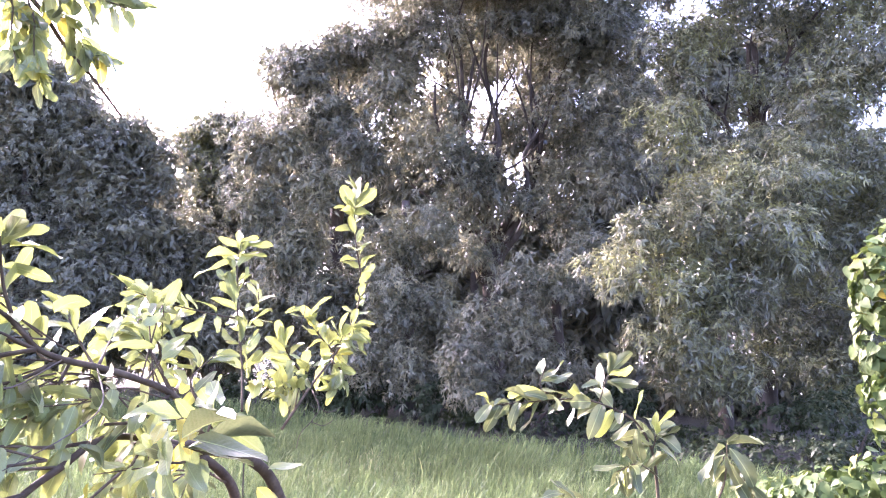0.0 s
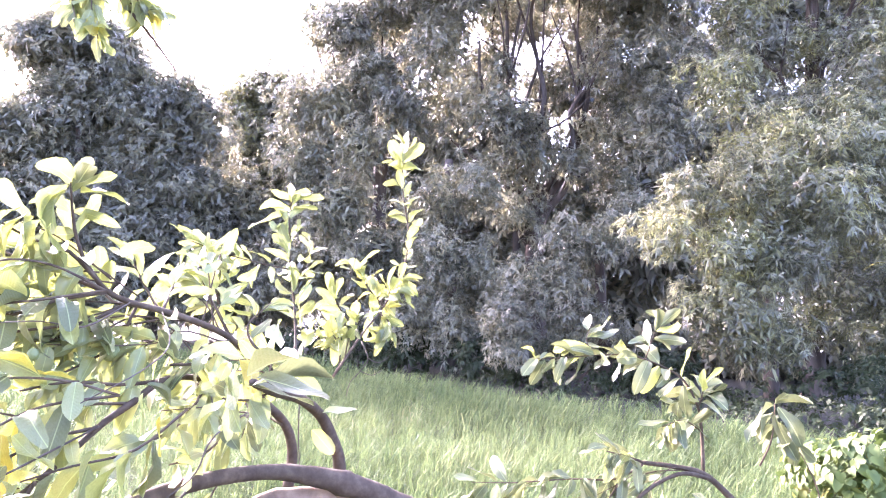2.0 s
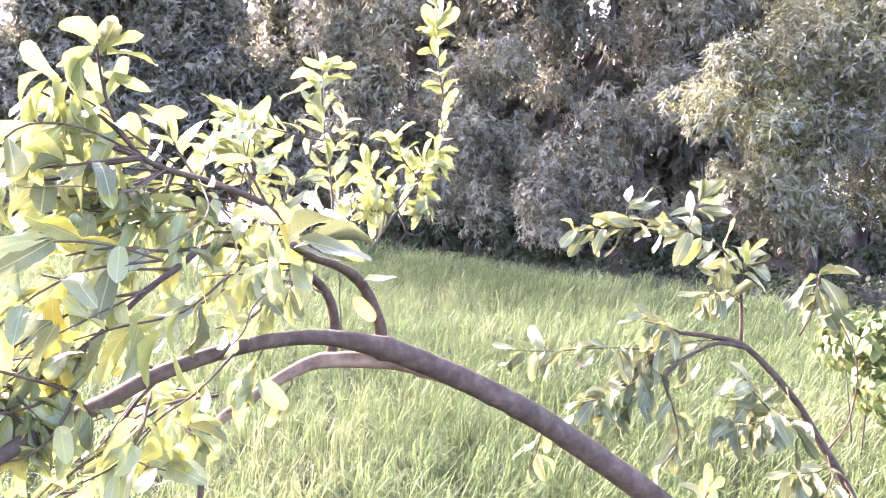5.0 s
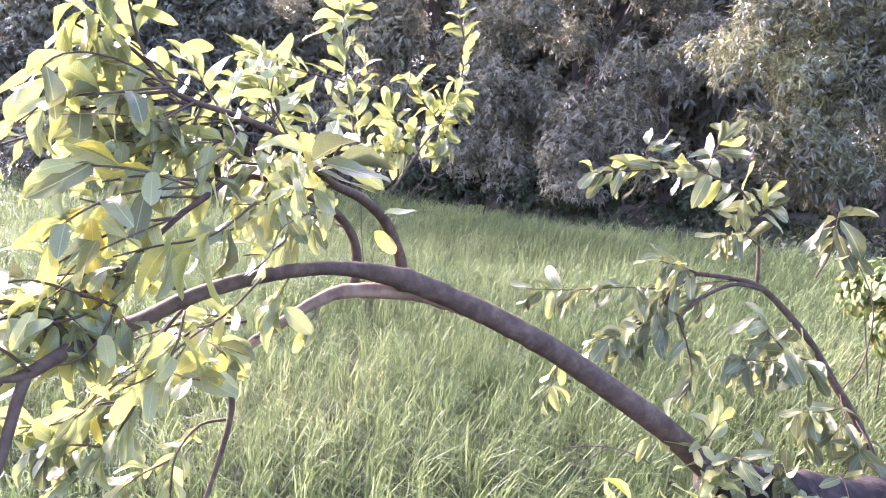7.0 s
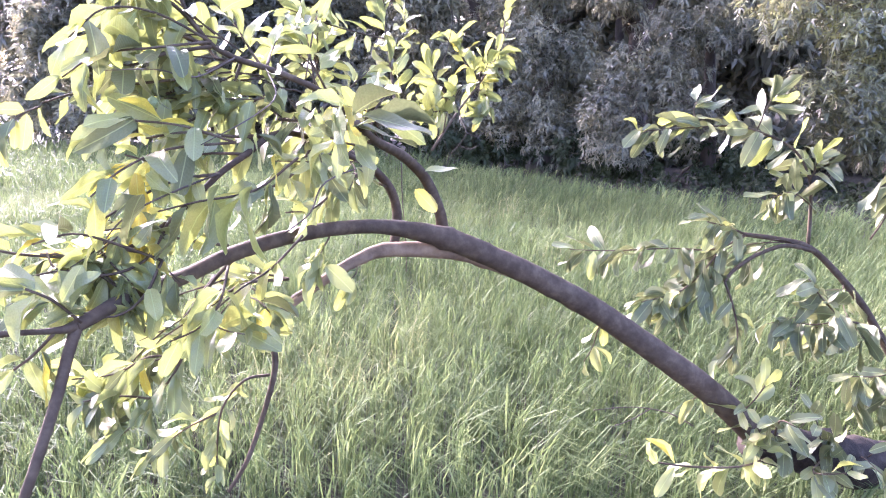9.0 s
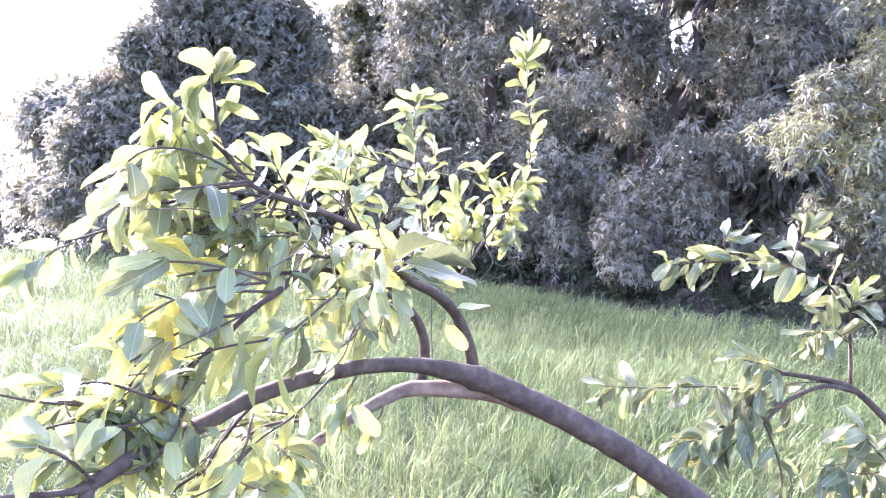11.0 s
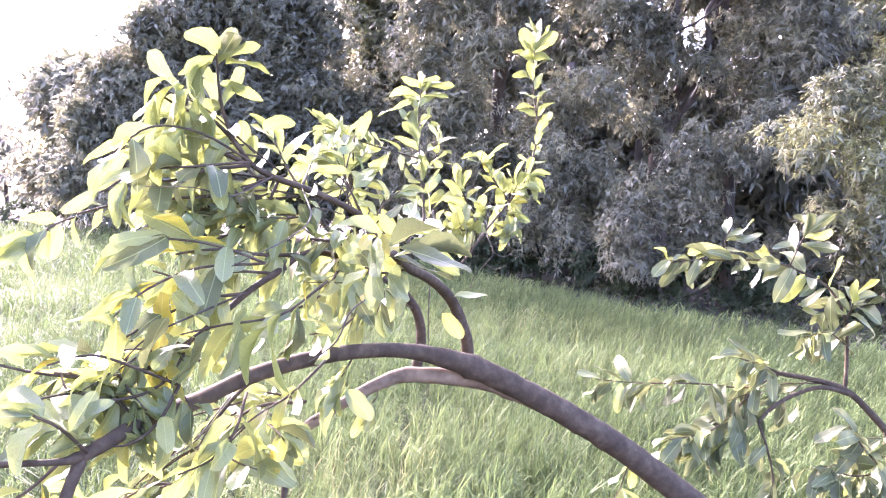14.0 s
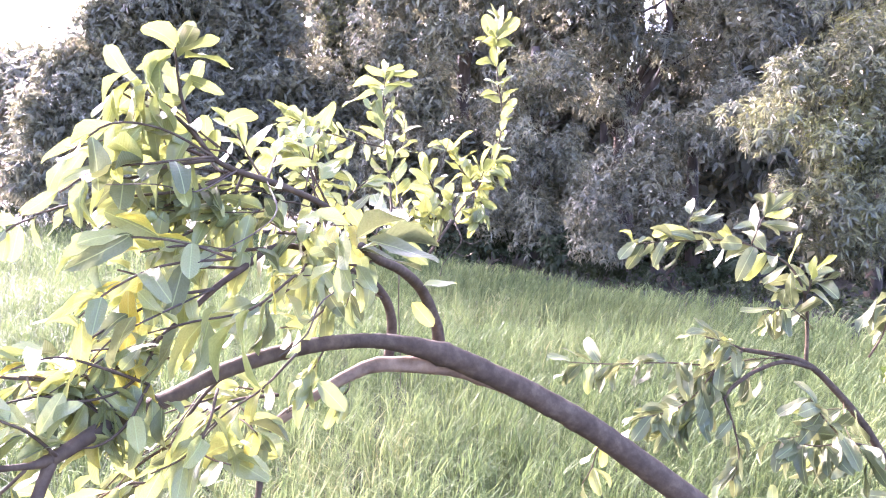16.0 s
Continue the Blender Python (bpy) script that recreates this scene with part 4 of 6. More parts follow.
def heart_leaf_mesh():
    """A broad pointed creeper leaf, one long, notched at the stalk."""
    edge = [(-0.12, 0.2), (-0.02, 0.42), (0.22, 0.5), (0.5, 0.4), (0.78, 0.2), (1.0, 0.0)]
    line = [(0.0, 0.0)] + edge + [(x, -y) for x, y in edge[-2::-1]]
    verts = [(x, y, 0.22 * abs(y) - 0.3 * max(x, 0) ** 2) for x, y in line] + [(0.45, 0.0, -0.07)]
    n = len(line)
    tris = [(n, i, (i + 1) % n) for i in range(n)]
    return np.array(verts), np.array(tris), np.array([(x, 0.5 + y) for x, y in line] + [(0.45, 0.5)])


HEART_SHAPE = heart_leaf_mesh()
HEART = mesh_of("creeper_leaf", HEART_SHAPE[0], HEART_SHAPE[1], CREEPER_LEAF, HEART_SHAPE[2], smooth=True)


def creeper(tree, blobs, count, size, seed, mass=0):
    """Creeper leaves, each by itself, lapped over lumps and facing outwards and up."""
    gen = np.random.default_rng(seed)
    blobs = np.array(blobs, float)
    share = blobs[:, 3] * blobs[:, 5]
    made, extra = 0, []
    while made < count + mass:
        b = blobs[gen.choice(len(blobs), p=share / share.sum())]
        d = ball_points(1, gen)[0]
        p = b[:3] + d * b[3:] * gen.uniform(0.8, 1.12)
        if p[2] < 0.05:
            continue
        face = unit(d + np.array([0, 0, 0.5]) + gen.normal(0, 0.35, 3))
        down = np.array([0, 0, -1.0]) + gen.normal(0, 0.5, 3)
        x = unit(down - face * (down @ face))
        y = np.cross(face, x)
        k = size * gen.uniform(0.6, 1.25)
        m = Matrix.Identity(4)
        for i in range(3):
            m[i][0], m[i][1], m[i][2], m[i][3] = x[i] * k, y[i] * k, face[i] * k, p[i]
        made += 1
        if made > count:
            extra.append(np.array(m))
            continue
        ob = new("leaf", HEART)
        ob.parent = tree
        ob.matrix_parent_inverse = Matrix.Translation(-Vector(tree.location))
        ob.matrix_basis = m
    if extra:
        v, t, u = HEART_SHAPE
        verts = np.vstack([v @ m[:3, :3].T + m[:3, 3] for m in extra])
        tris = np.vstack([t + k * len(v) for k in range(len(extra))])
        child("foliage", mesh_of("foliage", verts, tris, CREEPER_REST, np.vstack([u] * len(extra)), smooth=True), tree, kind="stuff")


def fruit(tree, at, r):
    bm = bmesh.new()
    bmesh.ops.create_uvsphere(bm, u_segments=14, v_segments=9, radius=r)
    for v in bm.verts:
        s = v.co.z / r
        v.co.z *= 1.12
        v.co.xy *= 1 - 0.18 * max(0, s) ** 2
        if s < -0.95:
            v.co.z += r * 0.12
    for f in bm.faces:
        f.smooth = True
    me = bpy.data.meshes.new("fruit")
    bm.to_mesh(me)
    bm.free()
    me.materials.append(FRUIT_SKIN)
    ob = child("fruit", me, tree, "small unripe green guava fruit")
    ob.location = at
    return ob


guava_tree = thing("guava_tree", "guava tree with an arching limb and yellow green leaves", "tree", "guava trees", at=(1.75, 2.05, 0))
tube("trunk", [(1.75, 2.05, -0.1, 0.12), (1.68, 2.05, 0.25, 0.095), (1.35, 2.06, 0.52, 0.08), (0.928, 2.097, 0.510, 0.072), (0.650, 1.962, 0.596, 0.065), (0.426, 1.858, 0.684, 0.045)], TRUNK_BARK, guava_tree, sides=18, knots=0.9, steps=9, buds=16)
tube("limb", [(0.477, 1.881, 0.651, 0.036), (0.360, 1.844, 0.776, 0.033), (0.263, 1.804, 0.867, 0.032), (0.067, 1.739, 1.024, 0.03), (-0.033, 1.695, 1.100, 0.0285), (-0.154, 1.628, 1.182, 0.027), (-0.260, 1.561, 1.247, 0.026), (-0.342, 1.514, 1.290, 0.024), (-0.457, 1.478, 1.316, 0.0165), (-0.542, 1.383, 1.328, 0.0155), (-0.606, 1.269, 1.329, 0.015), (-0.656, 1.155, 1.321, 0.0142), (-0.682, 1.045, 1.309, 0.0132), (-0.682, 0.891, 1.315, 0.0115), (-0.679, 0.787, 1.310, 0.0088), (-0.683, 0.766, 1.308, 0.0075), (-0.686, 0.735, 1.313, 0.0042), (-0.725, 0.689, 1.322, 0.0035), (-0.814, 0.652, 1.318, 0.0025)], GUAVA_BARK, guava_tree, sides=16, knots=0.25, buds=41, steps=9)
tube("limb", [(-0.180, 1.615, 1.192, 0.021), (-0.280, 1.562, 1.240, 0.0215), (-0.355, 1.536, 1.254, 0.0195), (-0.467, 1.507, 1.257, 0.0165), (-0.524, 1.473, 1.240, 0.0135), (-0.588, 1.423, 1.203, 0.0115), (-0.657, 1.360, 1.153, 0.00903)], PEELED_BARK, guava_tree, sides=14, knots=0.2, buds=26, steps=9, label="pale peeling guava limb")
tube("branch", [(-0.588, 1.423, 1.203, 0.0115), (-0.657, 1.360, 1.153, 0.00903), (-0.669, 1.319, 1.115, 0.00731), (-0.651, 1.290, 1.058, 0.00645), (-0.659, 1.254, 0.985, 0.00559), (-0.687, 1.208, 0.882, 0.00473), (-0.721, 1.180, 0.820, 0.00344)], GUAVA_BARK, guava_tree, sides=10, knots=0.25, buds=8, steps=7)
tube("branch", [(-0.683, 0.776, 1.309, 0.0082), (-0.680, 0.750, 1.281, 0.0076), (-0.682, 0.718, 1.225, 0.0072), (-0.696, 0.679, 1.144, 0.0068), (-0.716, 0.665, 1.089, 0.006)], GUAVA_BARK, guava_tree, sides=9, knots=0.25)
tube("branch", [(-0.349, 1.589, 1.282, 0.016), (-0.352, 1.581, 1.331, 0.0135), (-0.367, 1.552, 1.392, 0.0125), (-0.382, 1.511, 1.436, 0.012), (-0.392, 1.389, 1.482, 0.0105), (-0.385, 1.188, 1.522, 0.008), (-0.359, 1.012, 1.558, 0.006)], GUAVA_BARK, guava_tree, sides=9, knots=0.25)
tube("branch", [(-0.482, 1.639, 1.231, 0.013), (-0.478, 1.666, 1.314, 0.0125), (-0.491, 1.648, 1.384, 0.011), (-0.523, 1.584, 1.444, 0.01), (-0.568, 1.516, 1.487, 0.009), (-0.609, 1.448, 1.515, 0.007)], GUAVA_BARK, guava_tree, sides=9, knots=0.25)
tube("branch", [(-0.534, 1.622, 1.439, 0.0078), (-0.545, 1.565, 1.535, 0.0066), (-0.561, 1.464, 1.597, 0.0066), (-0.595, 1.377, 1.632, 0.0066), (-0.635, 1.309, 1.656, 0.0062), (-0.664, 1.243, 1.673, 0.0055), (-0.687, 1.199, 1.696, 0.0047), (-0.707, 1.167, 1.742, 0.0039)], GUAVA_BARK, guava_tree, sides=9, knots=0.25)
tube("branch", [(-0.523, 1.584, 1.444, 0.0070), (-0.579, 1.403, 1.513, 0.0062), (-0.602, 1.267, 1.533, 0.0062), (-0.626, 1.188, 1.502, 0.0061), (-0.650, 1.130, 1.473, 0.0056), (-0.673, 1.060, 1.430, 0.0047), (-0.694, 1.013, 1.401, 0.0039)], GUAVA_BARK, guava_tree, sides=9, knots=0.25)
dressed(guava_tree, [(-0.707, 1.167, 1.742, 0.005), (-0.718, 1.158, 1.785, 0.004), (-0.722, 1.150, 1.831, 0.003), (-0.722, 1.143, 1.877, 0.002)], 6, -0.3, (0.074, 0.106), 0.5, 0, 0.15, 0.5)
dressed(guava_tree, [(-0.687, 1.199, 1.696, 0.005), (-0.716, 1.136, 1.758, 0.004), (-0.750, 1.089, 1.776, 0.003), (-0.784, 1.063, 1.800, 0.002)], 8, -0.5, (0.083, 0.115), 0.3, 0.03, 0.15, 0.5)
dressed(guava_tree, [(-0.686, 1.199, 1.691, 0.005), (-0.732, 1.127, 1.677, 0.004), (-0.767, 1.067, 1.655, 0.003), (-0.802, 1.030, 1.671, 0.002)], 10, -0.5, (0.078, 0.11), 0.2, 0.06, 0.15, 0.5)
dressed(guava_tree, [(-0.696, 1.217, 1.691, 0.005), (-0.778, 1.223, 1.722, 0.004), (-0.850, 1.210, 1.751, 0.003), (-0.891, 1.203, 1.771, 0.002)], 9, -0.5, (0.078, 0.11), 0.2, 0.04, 0.15, 0.5)
dressed(guava_tree, [(-0.664, 1.243, 1.673, 0.005), (-0.709, 1.180, 1.640, 0.004), (-0.777, 1.114, 1.628, 0.003), (-0.844, 1.058, 1.617, 0.0025), (-0.887, 1.007, 1.598, 0.002)], 11, -0.45, (0.057, 0.083), 0.2, 0.08, 0.15, 0.5)
dressed(guava_tree, [(-0.709, 1.180, 1.635, 0.004), (-0.776, 1.164, 1.608, 0.003), (-0.855, 1.149, 1.627, 0.002)], 8, -0.5, (0.074, 0.101), 0.2, 0.1, 0.15, 0.5)
dressed(guava_tree, [(-0.886, 1.007, 1.594, 0.002), (-0.906, 0.981, 1.580, 0.002), (-0.932, 0.953, 1.546, 0.0015)], 8, -0.3, (0.049, 0.076), 0.3, 0.1, 0.15, 0.5)
dressed(guava_tree, [(-0.664, 1.243, 1.667, 0.004), (-0.734, 1.291, 1.684, 0.003), (-0.790, 1.326, 1.774, 0.002)], 10, 0.1, (0.074, 0.101), 0.2, 0.05, 0.15, 0.5)
dressed(guava_tree, [(-0.663, 1.263, 1.663, 0.004), (-0.682, 1.234, 1.600, 0.003), (-0.707, 1.176, 1.570, 0.003), (-0.746, 1.114, 1.543, 0.002)], 12, -0.4, (0.074, 0.106), 0.1, 0.1, 0.15, 0.5)
dressed(guava_tree, [(-0.638, 1.309, 1.654, 0.004), (-0.677, 1.344, 1.687, 0.003), (-0.722, 1.360, 1.755, 0.002)], 8, 0.3, (0.074, 0.101), 0.2, 0.05, 0.15, 0.5)
dressed(guava_tree, [(-0.635, 1.309, 1.654, 0.004), (-0.674, 1.449, 1.716, 0.003), (-0.689, 1.500, 1.756, 0.002)], 8, 0.2, (0.074, 0.101), 0.3, 0.05, 0.15, 0.5)
dressed(guava_tree, [(-0.529, 1.875, 1.518, 0.005), (-0.561, 1.979, 1.640, 0.0045), (-0.590, 2.033, 1.770, 0.004), (-0.610, 2.089, 1.890, 0.003), (-0.609, 2.117, 1.994, 0.002)], 27, 0.3, (0.069, 0.106), 0.8, 0.03, 0.2, 0.5)
dressed(guava_tree, [(-0.590, 2.033, 1.762, 0.003), (-0.640, 1.972, 1.773, 0.003), (-0.703, 1.909, 1.791, 0.0025), (-0.747, 1.850, 1.808, 0.002), (-0.807, 1.818, 1.835, 0.0015)], 23, 0.1, (0.064, 0.101), 0.5, 0.12, 0.15, 0.5)
dressed(guava_tree, [(-0.693, 1.748, 1.664, 0.004), (-0.710, 1.750, 1.735, 0.003), (-0.734, 1.771, 1.822, 0.002)], 14, 0.2, (0.064, 0.097), 0.5, 0.12, 0.15, 0.5)
dressed(guava_tree, [(-0.594, 1.559, 1.595, 0.004), (-0.655, 1.603, 1.674, 0.003), (-0.712, 1.604, 1.713, 0.002)], 14, 0, (0.064, 0.101), 0.4, 0.2, 0.15, 0.5)
dressed(guava_tree, [(-0.580, 2.031, 1.705, 0.003), (-0.554, 2.092, 1.774, 0.002), (-0.548, 2.098, 1.841, 0.0015)], 10, 0.1, (0.064, 0.092), 0.7, 0.03, 0.15, 0.5)
dressed(guava_tree, [(-0.562, 1.665, 1.542, 0.004), (-0.606, 1.711, 1.609, 0.003), (-0.567, 1.775, 1.666, 0.002)], 12, 0.1, (0.069, 0.101), 0.3, 0.08, 0.15, 0.5)
dressed(guava_tree, [(-0.495, 2.183, 1.433, 0.006), (-0.437, 2.357, 1.552, 0.0055), (-0.379, 2.478, 1.647, 0.005), (-0.330, 2.547, 1.748, 0.004), (-0.305, 2.613, 1.893, 0.0035), (-0.331, 2.671, 2.063, 0.003), (-0.336, 2.679, 2.187, 0.002), (-0.327, 2.687, 2.281, 0.0015)], 42, 0.25, (0.069, 0.106), 0.85, 0.03, 0.2, 0.5)
dressed(guava_tree, [(-0.379, 2.478, 1.647, 0.004), (-0.432, 2.421, 1.722, 0.003), (-0.463, 2.420, 1.798, 0.002)], 16, 0.15, (0.074, 0.11), 0.6, 0.05, 0.15, 0.5)
dressed(guava_tree, [(-0.437, 2.357, 1.552, 0.004), (-0.486, 2.301, 1.625, 0.003), (-0.514, 2.249, 1.696, 0.002)], 16, 0.1, (0.074, 0.11), 0.4, 0.05, 0.15, 0.5)
dressed(guava_tree, [(-0.398, 2.473, 1.628, 0.004), (-0.352, 2.429, 1.590, 0.003), (-0.369, 2.421, 1.533, 0.002)], 14, -0.3, (0.064, 0.092), 0.6, 0.05, 0.15, 0.5)
dressed(guava_tree, [(-0.437, 2.357, 1.552, 0.004), (-0.534, 2.183, 1.554, 0.003), (-0.580, 2.074, 1.590, 0.002)], 14, 0.1, (0.074, 0.11), 0.3, 0.05, 0.15, 0.5)
dressed(guava_tree, [(-0.561, 1.464, 1.593, 0.005), (-0.574, 1.356, 1.556, 0.004), (-0.590, 1.251, 1.560, 0.003)], 12, 0, (0.078, 0.11), 0.1, 0.03, 0.15, 0.5)
dressed(guava_tree, [(-0.579, 1.403, 1.513, 0.004), (-0.566, 1.249, 1.458, 0.003), (-0.602, 1.137, 1.431, 0.0025), (-0.626, 1.029, 1.420, 0.002)], 10, -0.35, (0.069, 0.101), 0.1, 0.08, 0.15, 0.5)
dressed(guava_tree, [(-0.602, 1.267, 1.531, 0.005), (-0.647, 1.186, 1.532, 0.004), (-0.699, 1.124, 1.544, 0.003), (-0.745, 1.063, 1.537, 0.002)], 9, -0.4, (0.069, 0.101), 0.1, 0.08, 0.15, 0.5)
dressed(guava_tree, [(-0.626, 1.188, 1.500, 0.004), (-0.679, 1.126, 1.506, 0.003), (-0.713, 1.077, 1.491, 0.003), (-0.749, 1.009, 1.514, 0.002)], 8, -0.4, (0.069, 0.101), 0.1, 0.1, 0.15, 0.5)
dressed(guava_tree, [(-0.650, 1.130, 1.471, 0.004), (-0.670, 1.023, 1.472, 0.003), (-0.700, 0.964, 1.453, 0.0025), (-0.724, 0.906, 1.428, 0.002)], 8, -0.4, (0.057, 0.084), 0.1, 0.08, 0.15, 0.5)
dressed(guava_tree, [(-0.694, 1.013, 1.401, 0.005), (-0.703, 0.928, 1.380, 0.004), (-0.747, 0.877, 1.376, 0.003), (-0.801, 0.836, 1.387, 0.0025), (-0.844, 0.808, 1.402, 0.002)], 18, -0.3, (0.057, 0.084), 0.15, 0.12, 0.15, 0.5)
dressed(guava_tree, [(-0.685, 1.016, 1.410, 0.004), (-0.667, 0.914, 1.366, 0.003), (-0.696, 0.856, 1.355, 0.0025), (-0.734, 0.818, 1.370, 0.002), (-0.789, 0.786, 1.360, 0.0015)], 15, -0.4, (0.057, 0.084), 0.15, 0.12, 0.15, 0.5)
dressed(guava_tree, [(-0.645, 1.122, 1.344, 0.004), (-0.667, 1.017, 1.376, 0.003), (-0.696, 0.931, 1.409, 0.002), (-0.746, 0.900, 1.408, 0.0015)], 9, -0.3, (0.057, 0.076), 0.1, 0.08, 0.15, 0.5)
dressed(guava_tree, [(-0.531, 1.613, 1.440, 0.004), (-0.546, 1.454, 1.409, 0.003), (-0.568, 1.345, 1.378, 0.003), (-0.583, 1.240, 1.385, 0.002)], 12, -0.2, (0.074, 0.101), 0.2, 0.1, 0.15, 0.5)
dressed(guava_tree, [(-0.493, 1.627, 1.387, 0.004), (-0.557, 1.656, 1.407, 0.003), (-0.629, 1.541, 1.431, 0.002), (-0.665, 1.432, 1.454, 0.002)], 14, -0.2, (0.074, 0.101), 0.1, 0.05, 0.15, 0.5)
dressed(guava_tree, [(-0.385, 1.188, 1.522, 0.004), (-0.389, 1.085, 1.522, 0.003), (-0.392, 0.983, 1.539, 0.002)], 8, -0.4, (0.065, 0.091), 0.1, 0.05, 0.15, 0.5)
spray(guava_tree, (-0.635, 1.309, 1.656), (-0.702, 1.168, 1.737), (-0.809, 1.164, 1.707), (0.139, 0.150, 0.129), 10, 7, -0.4, (0.06, 0.089), 0.15, 0.1)
spray(guava_tree, (-0.595, 1.377, 1.632), (-0.694, 1.235, 1.651), (-0.775, 1.161, 1.569), (0.159, 0.150, 0.080), 9, 7, -0.45, (0.06, 0.089), 0.15, 0.1)
spray(guava_tree, (-0.553, 1.465, 1.588), (-0.630, 1.292, 1.536), (-0.695, 1.332, 1.576), (0.134, 0.150, 0.100), 8, 6, -0.2, (0.06, 0.089), 0.15, 0.1)
spray(guava_tree, (-0.487, 1.629, 1.387), (-0.585, 1.452, 1.503), (-0.550, 1.428, 1.412), (0.141, 0.175, 0.082), 6, 6, -0.2, (0.06, 0.089), 0.15, 0.1)
spray(guava_tree, (-0.396, 1.337, 1.493), (-0.359, 1.012, 1.557), (-0.405, 1.136, 1.562), (0.073, 0.150, 0.046), 5, 5, -0.1, (0.06, 0.089), 0.15, 0.1)
spray(guava_tree, (-0.693, 1.013, 1.400), (-0.801, 0.836, 1.387), (-0.781, 0.864, 1.362), (0.117, 0.075, 0.047), 6, 6, -0.35, (0.047, 0.072), 0.15, 0.1)
spray(guava_tree, (-0.577, 1.512, 1.596), (-0.624, 1.453, 1.631), (-0.727, 1.642, 1.714), (0.149, 0.200, 0.081), 8, 7, 0.1, (0.06, 0.085), 0.4, 0.15)
spray(guava_tree, (-0.495, 2.183, 1.433), (-0.437, 2.357, 1.552), (-0.502, 2.194, 1.608), (0.140, 0.200, 0.105), 7, 7, 0.15, (0.064, 0.093), 0.4, 0.05)
spray(guava_tree, (-0.397, 2.472, 1.608), (-0.313, 2.554, 1.808), (-0.400, 2.478, 1.705), (0.117, 0.150, 0.156), 6, 7, 0.15, (0.064, 0.093), 0.7, 0.05)
spray(guava_tree, (-0.523, 1.584, 1.444), (-0.606, 1.347, 1.522), (-0.586, 1.298, 1.494), (0.140, 0.150, 0.065), 5, 6, -0.3, (0.06, 0.089), 0.15, 0.1)
spray(guava_tree, (-0.703, 0.928, 1.380), (-0.801, 0.836, 1.387), (-0.726, 0.884, 1.329), (0.133, 0.065, 0.047), 6, 6, -0.4, (0.047, 0.072), 0.15, 0.1)
spray(guava_tree, (-0.650, 1.216, 1.249), (-0.651, 1.113, 1.239), (-0.631, 1.115, 1.202), (0.105, 0.100, 0.057), 6, 5, -0.4, (0.055, 0.085), 0.1, 0.15)
spray(guava_tree, (-0.685, 1.016, 1.410), (-0.730, 0.902, 1.389), (-0.733, 0.945, 1.421), (0.091, 0.060, 0.041), 5, 6, -0.4, (0.051, 0.076), 0.2, 0.1)
dressed(guava_tree, [(-0.659, 1.206, 1.317, 0.005), (-0.686, 1.142, 1.278, 0.0045), (-0.703, 1.076, 1.222, 0.004), (-0.700, 1.034, 1.165, 0.0035), (-0.730, 0.997, 1.107, 0.003), (-0.768, 0.960, 1.060, 0.002), (-0.798, 0.940, 1.038, 0.0015)], 26, -0.25, (0.057, 0.084), 0.1, 0.08, 0.25, 0.5)
dressed(guava_tree, [(-0.634, 1.347, 1.226, 0.0045), (-0.690, 1.257, 1.236, 0.004), (-0.720, 1.174, 1.213, 0.0035), (-0.735, 1.113, 1.177, 0.003)], 19, -0.35, (0.057, 0.084), 0.15, 0.15, 0.15, 0.5)
dressed(guava_tree, [(-0.658, 1.275, 1.038, 0.004), (-0.701, 1.246, 1.035, 0.0035), (-0.740, 1.219, 0.984, 0.003), (-0.745, 1.193, 0.910, 0.0025), (-0.737, 1.174, 0.859, 0.002)], 17, -0.3, (0.053, 0.076), 0.1, 0.1, 0.15, 0.5)
dressed(guava_tree, [(-0.700, 1.034, 1.165, 0.003), (-0.745, 1.007, 1.173, 0.0025), (-0.789, 0.975, 1.153, 0.002), (-0.848, 0.944, 1.152, 0.0015)], 19, -0.3, (0.057, 0.084), 0.1, 0.1, 0.15, 0.5)
dressed(guava_tree, [(-0.735, 0.995, 1.102, 0.003), (-0.779, 0.970, 1.116, 0.002), (-0.829, 0.940, 1.116, 0.0015)], 15, -0.3, (0.057, 0.084), 0.1, 0.1, 0.15, 0.5)
dressed(guava_tree, [(-0.751, 1.215, 0.973, 0.003), (-0.808, 1.180, 0.949, 0.002), (-0.861, 1.141, 0.904, 0.0015)], 15, -0.3, (0.053, 0.076), 0.1, 0.1, 0.15, 0.5)
dressed(guava_tree, [(-0.698, 1.079, 1.232, 0.003), (-0.599, 0.993, 1.234, 0.002), (-0.539, 0.953, 1.241, 0.0015)], 6, -0.3, (0.068, 0.099), 0, 0, 0.15, 0.5)
dressed(guava_tree, [(-0.634, 1.347, 1.226, 0.004), (-0.693, 1.339, 1.238, 0.003), (-0.764, 1.328, 1.245, 0.002)], 15, -0.2, (0.057, 0.076), 0.3, 0.15, 0.15, 0.5)
dressed(guava_tree, [(-0.672, 0.769, 1.314, 0.003), (-0.687, 0.742, 1.351, 0.0025), (-0.707, 0.722, 1.371, 0.002)], 11, -0.3, (0.061, 0.084), 0.1, 0.05, 0.15, 0.5)
dressed(guava_tree, [(-0.686, 0.734, 1.309, 0.003), (-0.714, 0.724, 1.281, 0.0025), (-0.742, 0.715, 1.261, 0.002)], 6, -0.4, (0.061, 0.084), 0.1, 0.1, 0.15, 0.5)
dressed(guava_tree, [(-0.542, 1.383, 1.328, 0.003), (-0.557, 1.352, 1.288, 0.002), (-0.572, 1.323, 1.258, 0.0015)], 6, -0.8, (0.065, 0.091), 0, 0.05, 0.15, 0.5)
